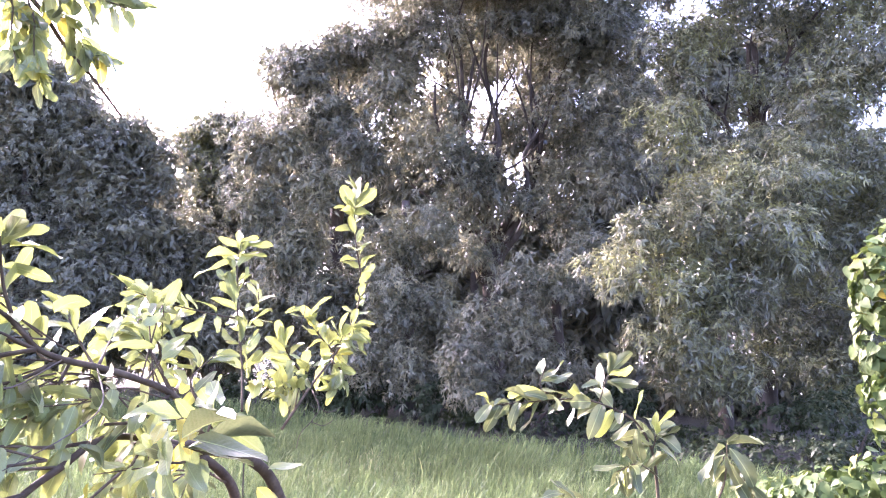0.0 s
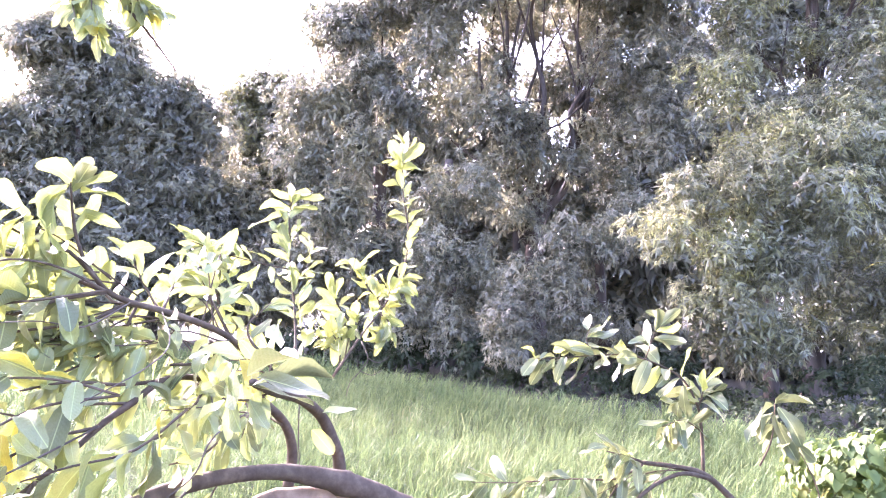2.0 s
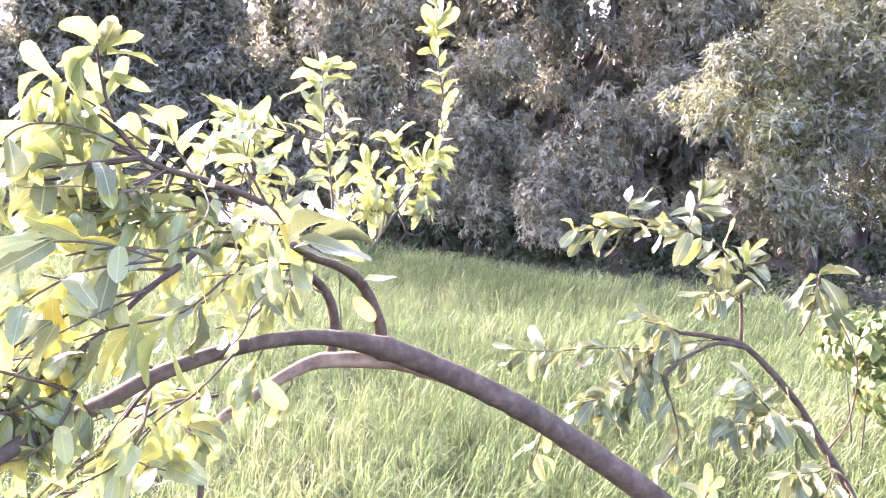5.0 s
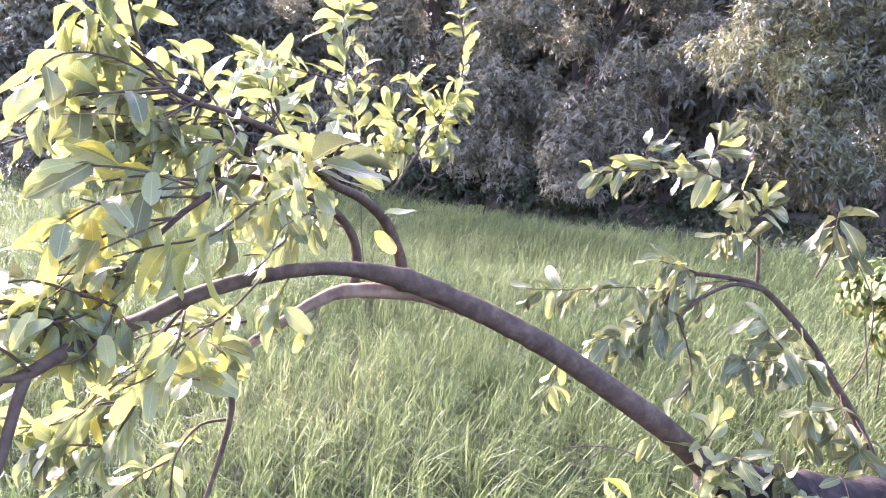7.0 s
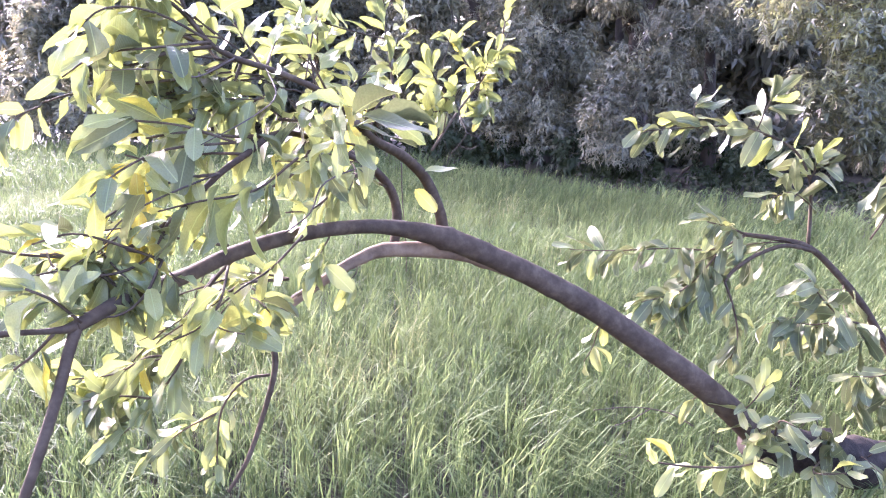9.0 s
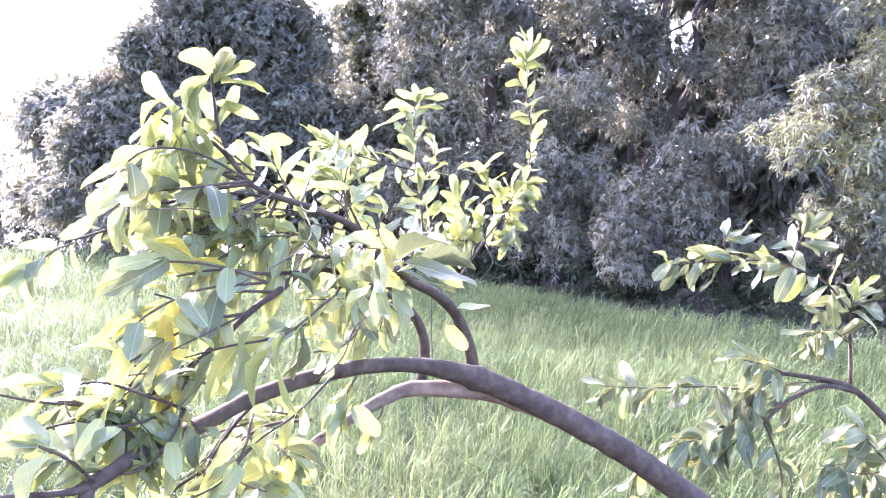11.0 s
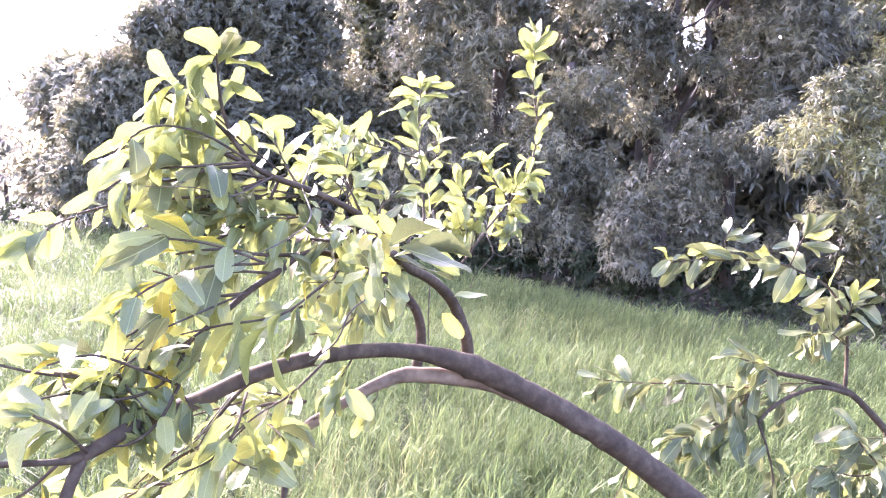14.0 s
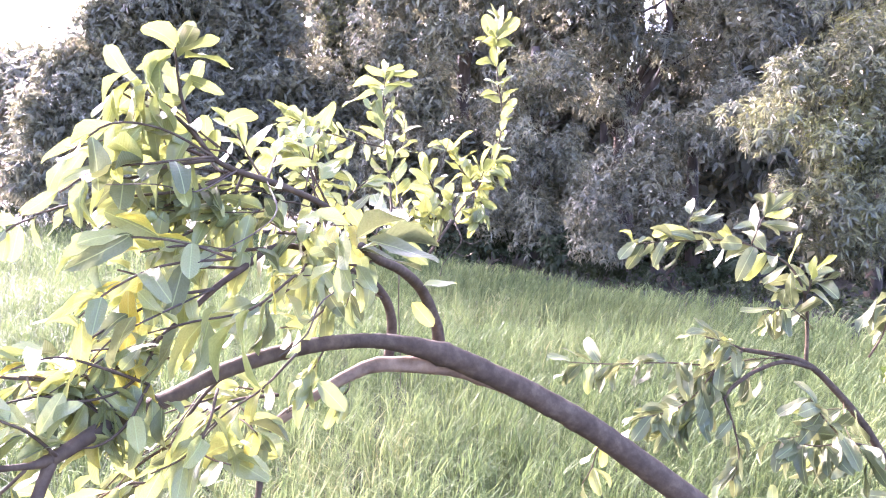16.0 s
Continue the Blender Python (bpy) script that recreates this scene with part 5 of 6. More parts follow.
dressed(guava_tree, [(-0.524, 1.472, 1.236, 0.002), (-0.518, 1.448, 1.216, 0.0018), (-0.535, 1.421, 1.197, 0.0015)], 5, -0.6, (0.061, 0.084), 0.1, 0.05, 0.15, 0.5)
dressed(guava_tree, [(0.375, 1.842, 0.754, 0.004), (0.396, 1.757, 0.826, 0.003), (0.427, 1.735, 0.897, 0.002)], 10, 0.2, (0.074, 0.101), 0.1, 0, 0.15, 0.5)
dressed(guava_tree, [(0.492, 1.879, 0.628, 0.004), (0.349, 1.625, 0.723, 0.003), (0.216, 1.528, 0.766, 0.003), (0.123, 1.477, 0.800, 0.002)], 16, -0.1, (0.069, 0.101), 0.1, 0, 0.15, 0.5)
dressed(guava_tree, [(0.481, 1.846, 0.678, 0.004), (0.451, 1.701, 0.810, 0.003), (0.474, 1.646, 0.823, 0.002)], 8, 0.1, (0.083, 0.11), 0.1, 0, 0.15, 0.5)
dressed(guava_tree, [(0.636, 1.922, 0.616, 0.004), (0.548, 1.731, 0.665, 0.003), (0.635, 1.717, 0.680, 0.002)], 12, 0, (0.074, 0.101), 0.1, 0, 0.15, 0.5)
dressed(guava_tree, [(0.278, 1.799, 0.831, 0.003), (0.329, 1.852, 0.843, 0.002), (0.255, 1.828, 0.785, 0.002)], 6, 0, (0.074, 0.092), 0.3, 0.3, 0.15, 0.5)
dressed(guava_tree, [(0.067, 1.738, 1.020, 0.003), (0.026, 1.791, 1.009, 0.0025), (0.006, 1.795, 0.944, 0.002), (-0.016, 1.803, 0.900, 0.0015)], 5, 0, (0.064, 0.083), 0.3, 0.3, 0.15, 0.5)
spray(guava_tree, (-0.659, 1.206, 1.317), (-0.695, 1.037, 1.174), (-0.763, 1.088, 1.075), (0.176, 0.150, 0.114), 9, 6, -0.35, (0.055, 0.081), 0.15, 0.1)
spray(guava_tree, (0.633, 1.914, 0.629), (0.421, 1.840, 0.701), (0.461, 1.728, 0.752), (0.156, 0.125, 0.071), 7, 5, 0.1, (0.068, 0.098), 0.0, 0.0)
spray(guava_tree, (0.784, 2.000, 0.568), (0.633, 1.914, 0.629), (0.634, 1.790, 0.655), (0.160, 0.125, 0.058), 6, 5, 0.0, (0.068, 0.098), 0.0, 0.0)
dressed(guava_tree, [(-0.645, 1.124, 1.693, 0.0032), (-0.696, 1.055, 1.733, 0.0026), (-0.737, 0.985, 1.735, 0.0021), (-0.767, 0.935, 1.690, 0.0015)], 9, -0.3, (0.075, 0.105), 0.2, 0.1, 0.15, 0.5)
dressed(guava_tree, [(-0.645, 1.124, 1.693, 0.0032), (-0.692, 1.031, 1.679, 0.0026), (-0.739, 0.960, 1.667, 0.0021), (-0.767, 0.911, 1.633, 0.0015)], 9, -0.3, (0.075, 0.105), 0.2, 0.1, 0.15, 0.5)
dressed(guava_tree, [(-0.599, 1.091, 1.527, 0.0032), (-0.668, 1.005, 1.523, 0.0026), (-0.693, 0.917, 1.499, 0.0021), (-0.706, 0.861, 1.467, 0.0015)], 9, -0.3, (0.075, 0.105), 0.2, 0.1, 0.15, 0.5)
dressed(guava_tree, [(-0.599, 1.091, 1.527, 0.0032), (-0.654, 1.031, 1.557, 0.0026), (-0.704, 0.960, 1.568, 0.0021), (-0.726, 0.914, 1.554, 0.0015)], 8, -0.3, (0.075, 0.105), 0.2, 0.1, 0.15, 0.5)
dressed(guava_tree, [(-0.518, 1.157, 1.495, 0.0032), (-0.548, 1.046, 1.453, 0.0026), (-0.598, 0.963, 1.447, 0.0021), (-0.633, 0.905, 1.440, 0.0015)], 9, -0.3, (0.075, 0.105), 0.2, 0.1, 0.15, 0.5)
dressed(guava_tree, [(-0.643, 0.918, 1.364, 0.0032), (-0.674, 0.863, 1.399, 0.0026), (-0.713, 0.826, 1.421, 0.0021), (-0.739, 0.779, 1.415, 0.0015)], 8, -0.3, (0.075, 0.105), 0.2, 0.1, 0.15, 0.5)
dressed(guava_tree, [(-0.643, 0.918, 1.364, 0.0032), (-0.642, 0.864, 1.324, 0.0026), (-0.666, 0.827, 1.304, 0.0021), (-0.696, 0.782, 1.325, 0.0015)], 8, -0.3, (0.075, 0.105), 0.2, 0.1, 0.15, 0.5)
dressed(guava_tree, [(-0.596, 1.027, 1.330, 0.0032), (-0.582, 0.966, 1.288, 0.0026), (-0.593, 0.921, 1.261, 0.0021), (-0.622, 0.884, 1.249, 0.0015)], 8, -0.3, (0.075, 0.105), 0.2, 0.1, 0.15, 0.5)
dressed(guava_tree, [(-0.533, 1.195, 1.350, 0.0032), (-0.569, 1.133, 1.303, 0.0026), (-0.601, 1.074, 1.280, 0.0021), (-0.629, 1.016, 1.251, 0.0015)], 7, -0.3, (0.075, 0.105), 0.2, 0.1, 0.15, 0.5)
bare(guava_tree, [(0.281, 1.868, 0.705, 0.0022), (0.206, 1.815, 0.763, 0.0019), (0.113, 1.764, 0.796, 0.0015), (0.010, 1.706, 0.807, 0.0010)])
bare(guava_tree, [(0.159, 1.790, 0.783, 0.0018), (0.106, 1.746, 0.768, 0.0014), (0.054, 1.715, 0.759, 0.0010)])
bare(guava_tree, [(-0.436, 2.356, 1.533, 0.002), (-0.405, 2.307, 1.481, 0.0018), (-0.429, 2.300, 1.440, 0.0015), (-0.460, 2.291, 1.406, 0.0012), (-0.473, 2.285, 1.360, 0.001)])
bare(guava_tree, [(-0.405, 2.307, 1.481, 0.0016), (-0.370, 2.293, 1.468, 0.0013), (-0.335, 2.302, 1.484, 0.001)])
bare(guava_tree, [(-0.429, 2.300, 1.440, 0.0014), (-0.390, 2.287, 1.428, 0.0012), (-0.357, 2.284, 1.444, 0.0009)])
bare(guava_tree, [(-0.440, 1.581, 1.448, 0.0016), (-0.440, 1.576, 1.371, 0.0014), (-0.434, 1.570, 1.270, 0.0012), (-0.433, 1.565, 1.193, 0.001)])
bare(guava_tree, [(-0.487, 2.303, 1.662, 0.0016), (-0.448, 2.323, 1.828, 0.0013), (-0.463, 2.325, 1.900, 0.0009)])
bare(guava_tree, [(-0.650, 1.130, 1.473, 0.00193), (-0.642, 0.946, 1.459, 0.00165), (-0.680, 0.895, 1.433, 0.00138), (-0.704, 0.857, 1.393, 0.0011), (-0.734, 0.828, 1.368, 0.00083)])
bare(guava_tree, [(-0.517, 1.565, 1.446, 0.00165), (-0.471, 1.166, 1.453, 0.00154), (-0.462, 1.062, 1.415, 0.00138), (-0.484, 1.005, 1.391, 0.0011)])
bare(guava_tree, [(-0.655, 1.224, 1.672, 0.00165), (-0.663, 1.097, 1.635, 0.00143), (-0.694, 1.030, 1.646, 0.0011), (-0.762, 0.975, 1.644, 0.00077)])
bare(guava_tree, [(-0.626, 1.290, 1.654, 0.00165), (-0.551, 1.159, 1.604, 0.00143), (-0.545, 1.056, 1.571, 0.0011), (-0.604, 0.990, 1.530, 0.00083)])
bare(guava_tree, [(-0.659, 0.915, 1.358, 0.00138), (-0.691, 0.884, 1.308, 0.0011), (-0.714, 0.867, 1.280, 0.00083)])
bare(guava_tree, [(-0.721, 1.203, 1.268, 0.00165), (-0.698, 1.104, 1.257, 0.00154), (-0.707, 1.049, 1.226, 0.00121), (-0.747, 0.989, 1.208, 0.00083)])
leaf(guava_tree, (-0.354, 0.973, 1.571), (-0.274, 0.931, 1.619), 0.033, -10, DARK_LEAF, 0.15)
leaf(guava_tree, (-0.341, 0.976, 1.569), (-0.231, 0.946, 1.553), 0.03, 20, DARK_LEAF, 0.08)
leaf(guava_tree, (-0.353, 0.992, 1.556), (-0.264, 1.115, 1.581), 0.03, 0, DARK_LEAF, 0.15)
leaf(guava_tree, (-0.367, 1.010, 1.554), (-0.276, 1.058, 1.529), 0.03, 0, DARK_LEAF, 0.08)
leaf(guava_tree, (-0.375, 0.969, 1.572), (-0.368, 0.914, 1.507), 0.044, 70, GUAVA_LEAF, 0.22)
leaf(guava_tree, (-0.363, 0.962, 1.587), (-0.367, 0.907, 1.543), 0.04, 50, GUAVA_LEAF, 0.22)
leaf(guava_tree, (-0.473, 0.965, 1.517), (-0.467, 0.942, 1.465), 0.028, 80, YELLOW_LEAF, 0.08)
leaf(guava_tree, (-0.498, 0.962, 1.549), (-0.489, 0.939, 1.494), 0.02, 80, GUAVA_LEAF, 0.08)
leaf(guava_tree, (-0.498, 0.936, 1.472), (-0.523, 0.884, 1.390), 0.05, 40, YOUNG_LEAF, 0.46)
leaf(guava_tree, (-0.499, 0.936, 1.475), (-0.567, 0.897, 1.409), 0.034, 20, YOUNG_LEAF, 0.34)
leaf(guava_tree, (-0.553, 0.945, 1.474), (-0.581, 0.904, 1.410), 0.042, 30, GUAVA_LEAF, 0.22)
leaf(guava_tree, (-0.523, 1.888, 1.688), (-0.513, 1.833, 1.607), 0.06, 90, GUAVA_LEAF, 0.08)
leaf(guava_tree, (-0.676, 0.858, 1.329), (-0.676, 0.834, 1.271), 0.03, 70, YELLOW_LEAF, 0.15)
leaf(guava_tree, (-0.697, 0.821, 1.298), (-0.742, 0.791, 1.302), 0.036, 40, GUAVA_LEAF, 0.08)
leaf(guava_tree, (-0.542, 1.342, 1.267), (-0.584, 1.277, 1.188), 0.04, 50, GUAVA_LEAF, 0.15)
leaf(guava_tree, (-0.548, 1.341, 1.258), (-0.485, 1.330, 1.210), 0.042, 30, GUAVA_LEAF, 0.08)
leaf(guava_tree, (-0.611, 1.038, 1.221), (-0.610, 1.014, 1.167), 0.05, 70, GUAVA_LEAF, 0.15)
leaf(guava_tree, (-0.620, 1.037, 1.230), (-0.514, 1.036, 1.191), 0.045, 20, GUAVA_LEAF, 0.08)
leaf(guava_tree, (-0.366, 1.493, 1.437), (-0.295, 1.509, 1.448), 0.024, 20, YOUNG_LEAF, 0.08)
leaf(guava_tree, (-0.401, 1.544, 1.391), (-0.350, 1.531, 1.344), 0.035, 50, GUAVA_LEAF, 0.08)
leaf(guava_tree, (-0.336, 2.680, 2.208), (-0.322, 2.670, 2.319), 0.05, 80, YOUNG_LEAF, 0.08)
leaf(guava_tree, (-0.340, 2.678, 2.198), (-0.381, 2.655, 2.281), 0.05, 60, YOUNG_LEAF, 0.08)
leaf(guava_tree, (-0.332, 2.680, 2.198), (-0.256, 2.680, 2.271), 0.05, -50, YOUNG_LEAF, 0.08)
leaf(guava_tree, (-0.339, 2.677, 2.171), (-0.261, 2.642, 2.174), 0.045, -20, YOUNG_LEAF, 0.15)
leaf(guava_tree, (-0.343, 2.676, 2.167), (-0.379, 2.619, 2.192), 0.045, 20, YOUNG_LEAF, 0.15)
leaf(guava_tree, (-0.612, 2.115, 1.977), (-0.510, 2.116, 1.992), 0.04, -20, YOUNG_LEAF, 0.08)
leaf(guava_tree, (-0.611, 2.113, 1.951), (-0.520, 2.091, 1.956), 0.035, -10, YOUNG_LEAF, 0.08)
leaf(guava_tree, (-0.615, 2.114, 1.977), (-0.665, 2.085, 2.009), 0.032, 30, YOUNG_LEAF, 0.08)
leaf(guava_tree, (-0.614, 2.113, 1.951), (-0.700, 2.075, 1.963), 0.045, 20, YOUNG_LEAF, 0.15)
leaf(guava_tree, (-0.617, 2.110, 1.929), (-0.739, 2.064, 1.920), 0.03, 10, YOUNG_LEAF, 0.22)
leaf(guava_tree, (-0.607, 2.117, 1.994), (-0.554, 2.109, 2.011), 0.03, -20, YOUNG_LEAF, 0.08)
leaf(guava_tree, (-0.713, 1.145, 1.873), (-0.750, 1.120, 1.921), 0.045, 40, GUAVA_LEAF, 0.34)
leaf(guava_tree, (-0.711, 1.145, 1.878), (-0.696, 1.152, 1.924), 0.035, 60, GUAVA_LEAF, 0.08)
leaf(guava_tree, (-0.705, 1.145, 1.859), (-0.606, 1.125, 1.865), 0.045, -10, GUAVA_LEAF, 0.22)
leaf(guava_tree, (-0.725, 1.142, 1.872), (-0.770, 1.088, 1.826), 0.055, 30, YOUNG_LEAF, 0.34)
leaf(guava_tree, (-0.734, 1.139, 1.863), (-0.739, 1.073, 1.810), 0.05, 30, GUAVA_LEAF, 0.34)
leaf(guava_tree, (-0.758, 1.070, 1.827), (-0.799, 1.018, 1.791), 0.035, 20, YOUNG_LEAF, 0.34)
leaf(guava_tree, (-0.749, 1.072, 1.818), (-0.783, 1.020, 1.763), 0.05, 20, YOUNG_LEAF, 0.34)
leaf(guava_tree, (-0.739, 1.073, 1.810), (-0.755, 1.024, 1.746), 0.05, 30, YOUNG_LEAF, 0.22)
leaf(guava_tree, (-0.730, 1.075, 1.805), (-0.739, 1.025, 1.711), 0.045, 60, YOUNG_LEAF, 0.22)
leaf(guava_tree, (-0.712, 1.078, 1.801), (-0.708, 1.054, 1.731), 0.05, 70, GUAVA_LEAF, 0.15)
leaf(guava_tree, (-0.683, 1.245, 1.755), (-0.641, 1.256, 1.797), 0.04, -40, GUAVA_LEAF, 0.46)
fruit(guava_tree, (-0.787, 1.116, 1.690), 0.016)
fruit(guava_tree, (-0.673, 1.194, 1.589), 0.016)
fruit(guava_tree, (-0.712, 1.043, 1.595), 0.009)
grow(guava_tree)
guava_sapling = dark_leaved_tree
tube("trunk", [(2.1, 2.5, -0.1, 0.03), (1.95, 2.48, 0.2, 0.024), (1.75, 2.46, 0.4, 0.021), (1.147, 2.483, 0.442, 0.019)], GUAVA_BARK, guava_sapling, sides=9, knots=0.25)
tube("limb", [(1.147, 2.483, 0.442, 0.0152), (1.044, 2.452, 0.636, 0.0144), (0.968, 2.442, 0.756, 0.0136), (0.879, 2.423, 0.897, 0.0124), (0.783, 2.398, 1.012, 0.0112), (0.684, 2.378, 1.103, 0.0096), (0.579, 2.346, 1.135, 0.008), (0.474, 2.301, 1.157, 0.0064)], GUAVA_BARK, guava_sapling, sides=14, knots=0.25, buds=17, steps=9)
tube("branch", [(0.703, 2.379, 1.090, 0.0072), (0.604, 2.336, 1.116, 0.0068), (0.508, 2.284, 1.095, 0.0064), (0.434, 2.223, 1.062, 0.0056), (0.401, 2.191, 1.030, 0.004)], GUAVA_BARK, guava_sapling, sides=8, knots=0.25)
dressed(guava_sapling, [(0.681, 2.379, 1.108, 0.008), (0.686, 2.401, 1.220, 0.007), (0.674, 2.399, 1.321, 0.006), (0.633, 2.408, 1.402, 0.005), (0.564, 2.405, 1.448, 0.0045), (0.456, 2.393, 1.485, 0.004), (0.331, 2.372, 1.486, 0.003), (0.205, 2.349, 1.479, 0.002), (0.125, 2.334, 1.477, 0.0015)], 38, -0.3, (0.091, 0.134), 0.1, 0, 0.15, 0.5)
dressed(guava_sapling, [(0.510, 2.401, 1.475, 0.003), (0.537, 2.390, 1.555, 0.002), (0.563, 2.401, 1.590, 0.0015)], 8, 0.0, (0.091, 0.122), 0.12, 0, 0.15, 0.5)
dressed(guava_sapling, [(0.331, 2.372, 1.486, 0.003), (0.312, 2.379, 1.540, 0.002), (0.329, 2.389, 1.576, 0.0015)], 6, 0.09999999999999998, (0.098, 0.134), 0.09, 0, 0.15, 0.5)
dressed(guava_sapling, [(0.674, 2.397, 1.312, 0.004), (0.685, 2.386, 1.350, 0.003), (0.690, 2.383, 1.386, 0.002)], 10, -0.1, (0.091, 0.128), 0.12, 0, 0.15, 0.5)
dressed(guava_sapling, [(0.682, 2.404, 1.238, 0.003), (0.613, 2.349, 1.282, 0.0025), (0.530, 2.281, 1.272, 0.002)], 16, -0.4, (0.091, 0.134), 0.06, 0, 0.15, 0.5)
dressed(guava_sapling, [(0.474, 2.301, 1.157, 0.006), (0.410, 2.244, 1.188, 0.004), (0.341, 2.186, 1.215, 0.003)], 18, -0.30000000000000004, (0.091, 0.134), 0.03, 0, 0.15, 0.5)
dressed(guava_sapling, [(0.474, 2.301, 1.157, 0.005), (0.381, 2.246, 1.119, 0.004), (0.239, 2.203, 1.128, 0.003), (0.065, 2.152, 1.128, 0.0025), (-0.063, 2.111, 1.138, 0.0015)], 29, -0.45, (0.085, 0.122), 0.03, 0, 0.1, 0.5)
dressed(guava_sapling, [(0.398, 2.250, 1.124, 0.004), (0.327, 2.201, 1.043, 0.003), (0.256, 2.159, 0.998, 0.0025), (0.152, 2.117, 0.979, 0.002)], 24, -0.5, (0.085, 0.122), 0.04, 0, 0.15, 0.5)
dressed(guava_sapling, [(0.401, 2.191, 1.030, 0.005), (0.428, 2.180, 0.953, 0.004), (0.443, 2.166, 0.867, 0.003), (0.423, 2.149, 0.799, 0.002)], 13, -0.4, (0.079, 0.116), 0.03, 0, 0.15, 0.5)
dressed(guava_sapling, [(0.381, 2.245, 1.115, 0.003), (0.362, 2.205, 1.034, 0.0025), (0.311, 2.183, 0.966, 0.002), (0.225, 2.162, 0.933, 0.0015)], 21, -0.5, (0.085, 0.122), 0.03, 0, 0.15, 0.5)
dressed(guava_sapling, [(0.977, 2.441, 0.747, 0.006), (0.888, 2.363, 0.848, 0.005), (0.761, 2.250, 0.908, 0.004), (0.665, 2.168, 1.000, 0.003), (0.624, 2.152, 1.056, 0.002)], 24, -0.45, (0.11, 0.146), 0.03, 0, 0.3, 0.5)
dressed(guava_sapling, [(0.761, 2.250, 0.908, 0.003), (0.659, 2.180, 0.908, 0.0025), (0.549, 2.136, 0.936, 0.002)], 16, -0.6000000000000001, (0.104, 0.14), 0.03, 0, 0.15, 0.5)
dressed(guava_sapling, [(1.005, 2.463, 0.730, 0.004), (1.055, 2.442, 0.839, 0.003), (1.065, 2.431, 1.035, 0.003), (0.980, 2.432, 1.219, 0.0025), (0.917, 2.413, 1.285, 0.002)], 9, -1.1, (0.11, 0.146), 0.0, 0, 0.7, 0.5)
dressed(guava_sapling, [(1.015, 2.454, 0.674, 0.004), (0.929, 2.388, 0.675, 0.003), (0.819, 2.321, 0.696, 0.002)], 16, -0.5, (0.098, 0.134), 0.01, 0, 0.15, 0.5)
dressed(guava_sapling, [(1.044, 2.452, 0.636, 0.004), (1.056, 2.337, 0.567, 0.003), (0.979, 2.276, 0.590, 0.002)], 13, -0.5, (0.098, 0.134), 0.01, 0, 0.15, 0.5)
spray(guava_sapling, (0.684, 2.378, 1.103), (0.474, 2.301, 1.157), (0.331, 2.228, 1.045), (0.248, 0.125, 0.106), 6, 5, -0.8, (0.085, 0.115), 0, 0)
spray(guava_sapling, (0.968, 2.442, 0.756), (0.783, 2.398, 1.012), (0.683, 2.257, 0.884), (0.195, 0.125, 0.124), 6, 5, -0.8, (0.095, 0.13), 0, 0)
spray(guava_sapling, (1.044, 2.452, 0.636), (0.968, 2.442, 0.756), (0.919, 2.290, 0.580), (0.163, 0.125, 0.109), 5, 5, -0.6, (0.09, 0.12), 0, 0)
leaf(guava_sapling, (0.915, 2.393, 1.324), (0.765, 2.296, 1.273), 0.036, 20, DARK_LEAF, 0.22)
leaf(guava_sapling, (0.919, 2.394, 1.328), (1.011, 2.324, 1.362), 0.032, -15, DARK_LEAF, 0.15)
leaf(guava_sapling, (0.930, 2.395, 1.319), (0.989, 2.323, 1.223), 0.052, 40, DARK_LEAF, 0.34)
leaf(guava_sapling, (0.919, 2.394, 1.296), (0.928, 2.316, 1.164), 0.040, 60, DARK_LEAF, 0.22)
leaf(guava_sapling, (0.912, 2.393, 1.301), (0.820, 2.302, 1.253), 0.036, 30, DARK_LEAF, 0.15)
leaf(guava_sapling, (0.922, 2.394, 1.332), (0.932, 2.314, 1.378), 0.024, -30, DARK_LEAF, 0.08)
tube("twig", [(0.864, 2.389, 1.130, 0.0035), (0.902, 2.393, 1.202, 0.0030), (0.916, 2.394, 1.274, 0.0025), (0.921, 2.394, 1.332, 0.0018)], GUAVA_BARK, guava_sapling, sides=6, steps=4, knots=0.15)
grow(guava_sapling)
overhanging_tree = thing("overhanging_tree", "guava tree whose leafy branch hangs into the sky", "tree", "guava trees", at=(-3.6, 1.0, 0))
tube("trunk", [(-3.6, 1.0, -0.1, 0.12), (-3.55, 1.05, 0.8, 0.09), (-3.4, 1.15, 2.0, 0.075), (-2.320, 2.061, 3.774, 0.05)], GUAVA_BARK, overhanging_tree, sides=12, knots=0.3)
tube("limb", [(-2.320, 2.061, 3.774, 0.05), (-1.780, 2.123, 3.272, 0.025), (-1.348, 2.176, 2.846, 0.01), (-1.223, 2.198, 2.671, 0.007), (-1.124, 2.213, 2.551, 0.005), (-1.035, 2.228, 2.427, 0.003)], GUAVA_BARK, overhanging_tree, sides=8, knots=0.2)
dressed(overhanging_tree, [(-1.348, 2.176, 2.846, 0.005), (-1.256, 2.092, 2.708, 0.004), (-1.229, 2.057, 2.583, 0.003), (-1.186, 2.022, 2.463, 0.002)], 26, -0.5, (0.08, 0.125), 0.15, 0.05, 0.15, 0.5)
dressed(overhanging_tree, [(-1.348, 2.176, 2.846, 0.005), (-1.167, 2.084, 2.776, 0.004), (-1.021, 2.039, 2.733, 0.003), (-0.906, 1.996, 2.674, 0.002)], 26, -0.5, (0.08, 0.125), 0.15, 0.05, 0.15, 0.5)
dressed(overhanging_tree, [(-1.312, 2.183, 2.791, 0.004), (-1.203, 2.190, 2.734, 0.003), (-1.150, 2.201, 2.642, 0.002)], 18, -0.5, (0.08, 0.125), 0.15, 0.05, 0.15, 0.5)
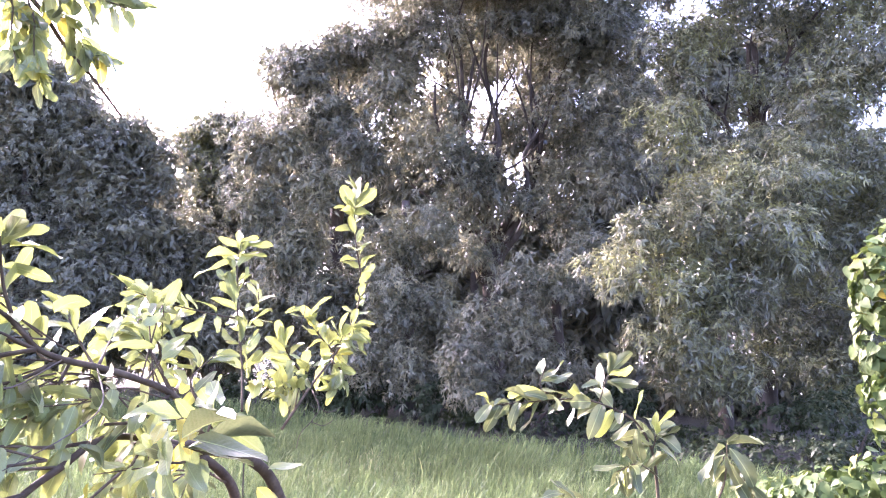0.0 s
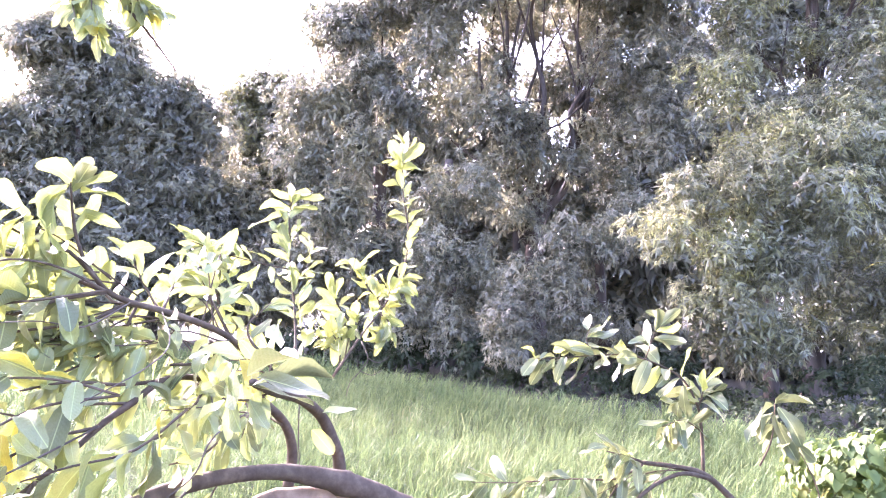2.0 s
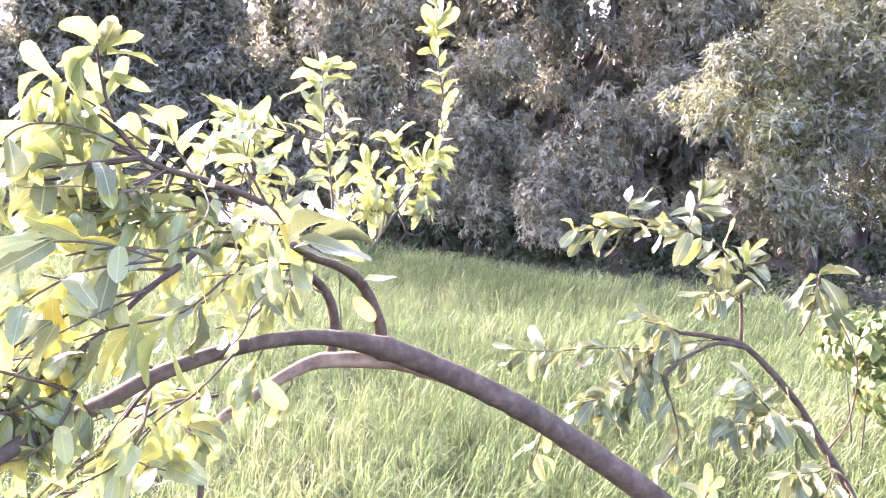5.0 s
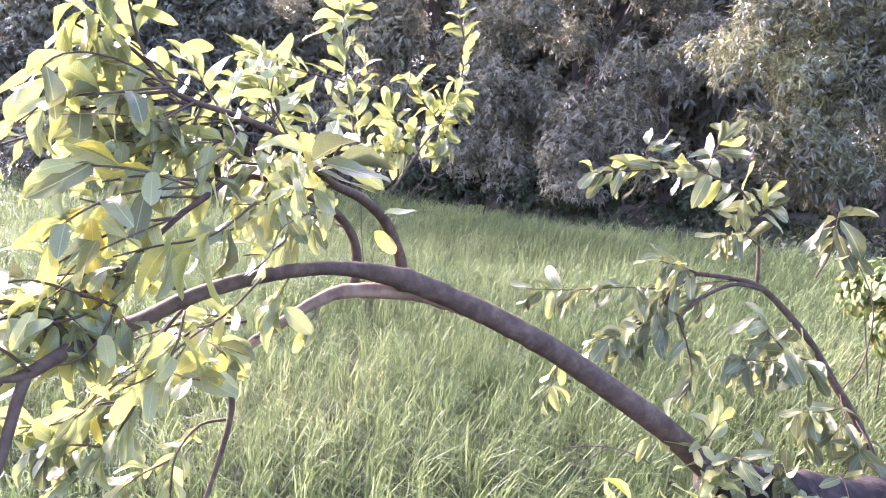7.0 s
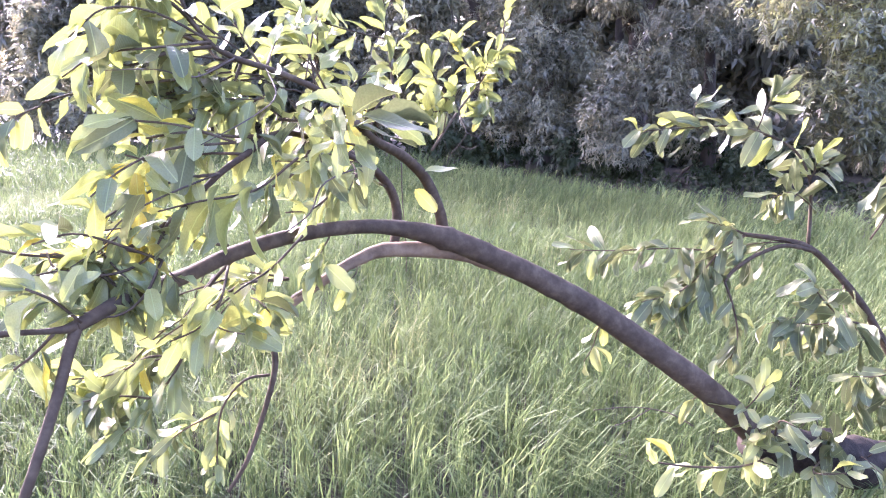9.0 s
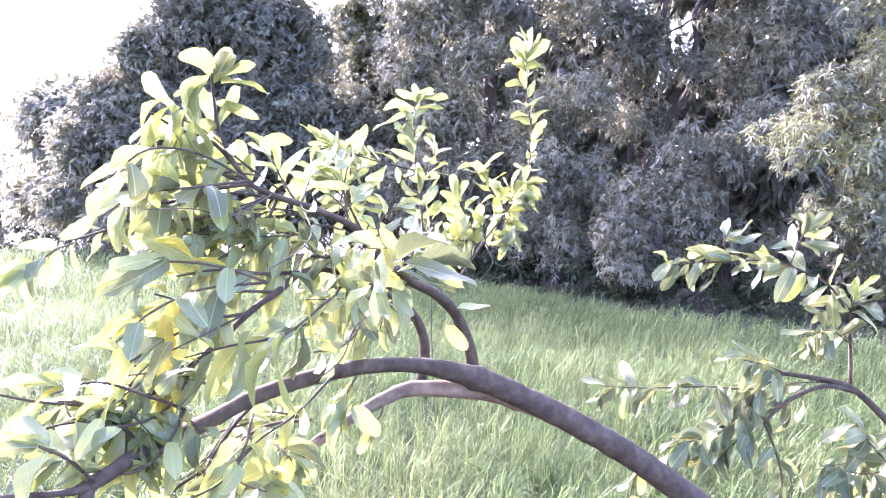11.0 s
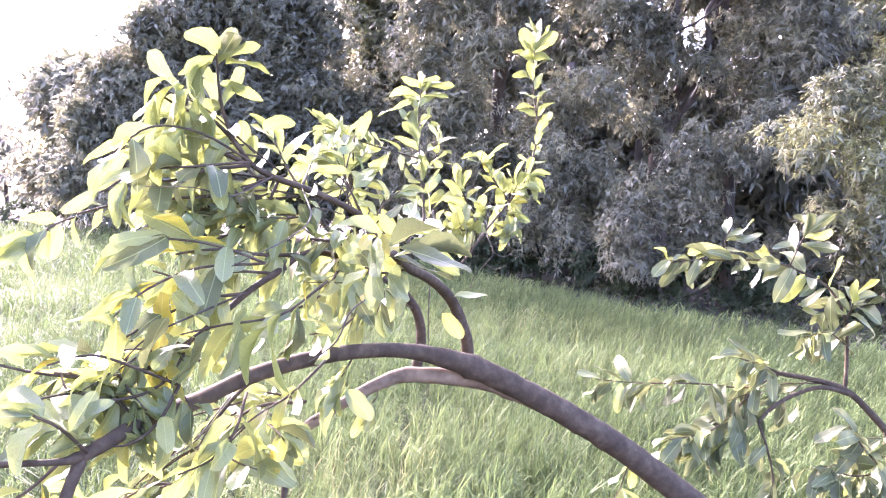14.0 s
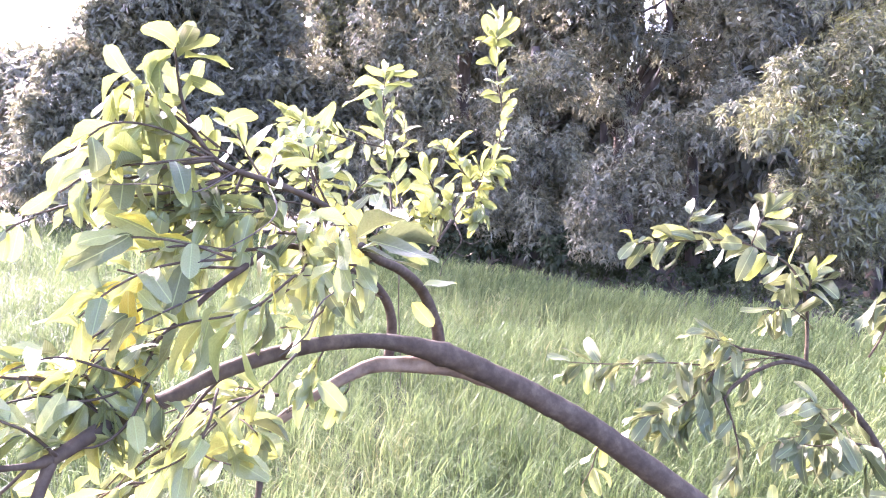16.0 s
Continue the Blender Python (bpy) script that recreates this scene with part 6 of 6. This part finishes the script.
dressed(overhanging_tree, [(-1.223, 2.198, 2.671, 0.004), (-1.150, 2.202, 2.633, 0.003), (-1.095, 2.204, 2.623, 0.002)], 14, -0.5, (0.08, 0.12), 0.15, 0.05, 0.15, 0.5)
dressed(overhanging_tree, [(-1.456, 2.165, 2.939, 0.005), (-1.325, 2.086, 2.762, 0.004), (-1.297, 2.051, 2.636, 0.003), (-1.252, 2.016, 2.514, 0.002)], 26, -0.5, (0.08, 0.125), 0.15, 0.05, 0.15, 0.5)
dressed(overhanging_tree, [(-1.528, 2.155, 3.013, 0.005), (-1.253, 2.073, 2.865, 0.004), (-1.071, 2.030, 2.802, 0.002)], 26, -0.5, (0.08, 0.125), 0.15, 0.05, 0.15, 0.5)
dressed(overhanging_tree, [(-1.348, 2.176, 2.846, 0.004), (-1.230, 2.120, 2.830, 0.003), (-1.080, 2.080, 2.800, 0.0025), (-0.960, 2.060, 2.770, 0.002)], 22, -0.5, (0.08, 0.12), 0.15, 0.05, 0.15, 0.5)
dressed(overhanging_tree, [(-1.456, 2.165, 2.939, 0.004), (-1.340, 2.150, 2.800, 0.003), (-1.300, 2.140, 2.690, 0.002)], 20, -0.5, (0.08, 0.12), 0.15, 0.05, 0.15, 0.5)
tube("limb", [(-3.45, 1.12, 1.7, 0.05), (-3.8, 0.9, 2.6, 0.035), (-4.1, 0.8, 3.5, 0.012)], GUAVA_BARK, overhanging_tree, sides=8, knots=0.2)
tube("limb", [(-3.5, 1.1, 1.4, 0.045), (-3.3, 0.5, 2.4, 0.03), (-3.2, 0.0, 3.2, 0.012)], GUAVA_BARK, overhanging_tree, sides=8, knots=0.2)
spray(overhanging_tree, (-3.4, 1.15, 2.2), (-2.32, 2.06, 3.77), (-3.2, 1.25, 3.3), (0.8, 0.5, 0.7), 26, 9, -0.4, (0.08, 0.11), 0.3, 0.05)
spray(overhanging_tree, (-3.8, 0.9, 2.6), (-4.1, 0.8, 3.5), (-4.2, 0.8, 3.3), (0.8, 0.8, 0.6), 26, 9, -0.4, (0.08, 0.11), 0.3, 0.05)
spray(overhanging_tree, (-3.3, 0.5, 2.4), (-3.2, 0.0, 3.2), (-3.2, 0.0, 3.0), (0.7, 0.6, 0.6), 22, 9, -0.4, (0.08, 0.11), 0.3, 0.05)
grow(overhanging_tree)
creeper_post = thing("creeper_post", "wooden post wrapped in pale green creeper leaves", "creeper", at=(1.79, 2.82, 0))
tube("post", [(1.79, 2.82, -0.1, 0.05), (1.81, 2.82, 1.0, 0.045), (1.85, 2.82, 2.15, 0.04)], TREE_BARK, creeper_post, sides=9, knots=0.2)
creeper(creeper_post, [(1.73, 2.80, 1.86, 0.11, 0.10, 0.18), (1.74, 2.83, 1.64, 0.10, 0.10, 0.19), (1.75, 2.86, 1.42, 0.08, 0.10, 0.17), (1.81, 2.78, 2.03, 0.09, 0.10, 0.11)], 300, 0.046, 51, 330)
creeper_bush = thing("creeper_bush", "low bush smothered in pale green creeper leaves", "bush", at=(1.49, 3.14, 0))
creeper(creeper_bush, [(1.46, 3.15, 0.96, 0.18, 0.15, 0.11), (1.51, 3.04, 0.79, 0.16, 0.15, 0.16), (1.38, 3.23, 0.87, 0.10, 0.15, 0.07), (1.61, 3.00, 1.05, 0.21, 0.17, 0.08), (1.74, 2.89, 1.12, 0.13, 0.15, 0.10), (1.45, 3.01, 0.99, 0.14, 0.15, 0.07)], 300, 0.042, 52, 700)
stems(creeper_bush, (1.59, 3.14), [(1.46, 3.15, 0.96), (1.51, 3.04, 0.79), (1.38, 3.23, 0.87)], 0.005)
tube("tendril", [(1.662, 2.765, 1.747, 0.0015), (1.514, 2.711, 1.781, 0.0012), (1.429, 2.688, 1.803, 0.001), (1.365, 2.671, 1.776, 0.0008)], CREEPER_LEAF, creeper_post, sides=5, steps=5)
tube("tendril", [(1.672, 2.776, 1.660, 0.0014), (1.574, 2.741, 1.534, 0.001), (1.498, 2.722, 1.526, 0.0008)], CREEPER_LEAF, creeper_post, sides=5, steps=5)
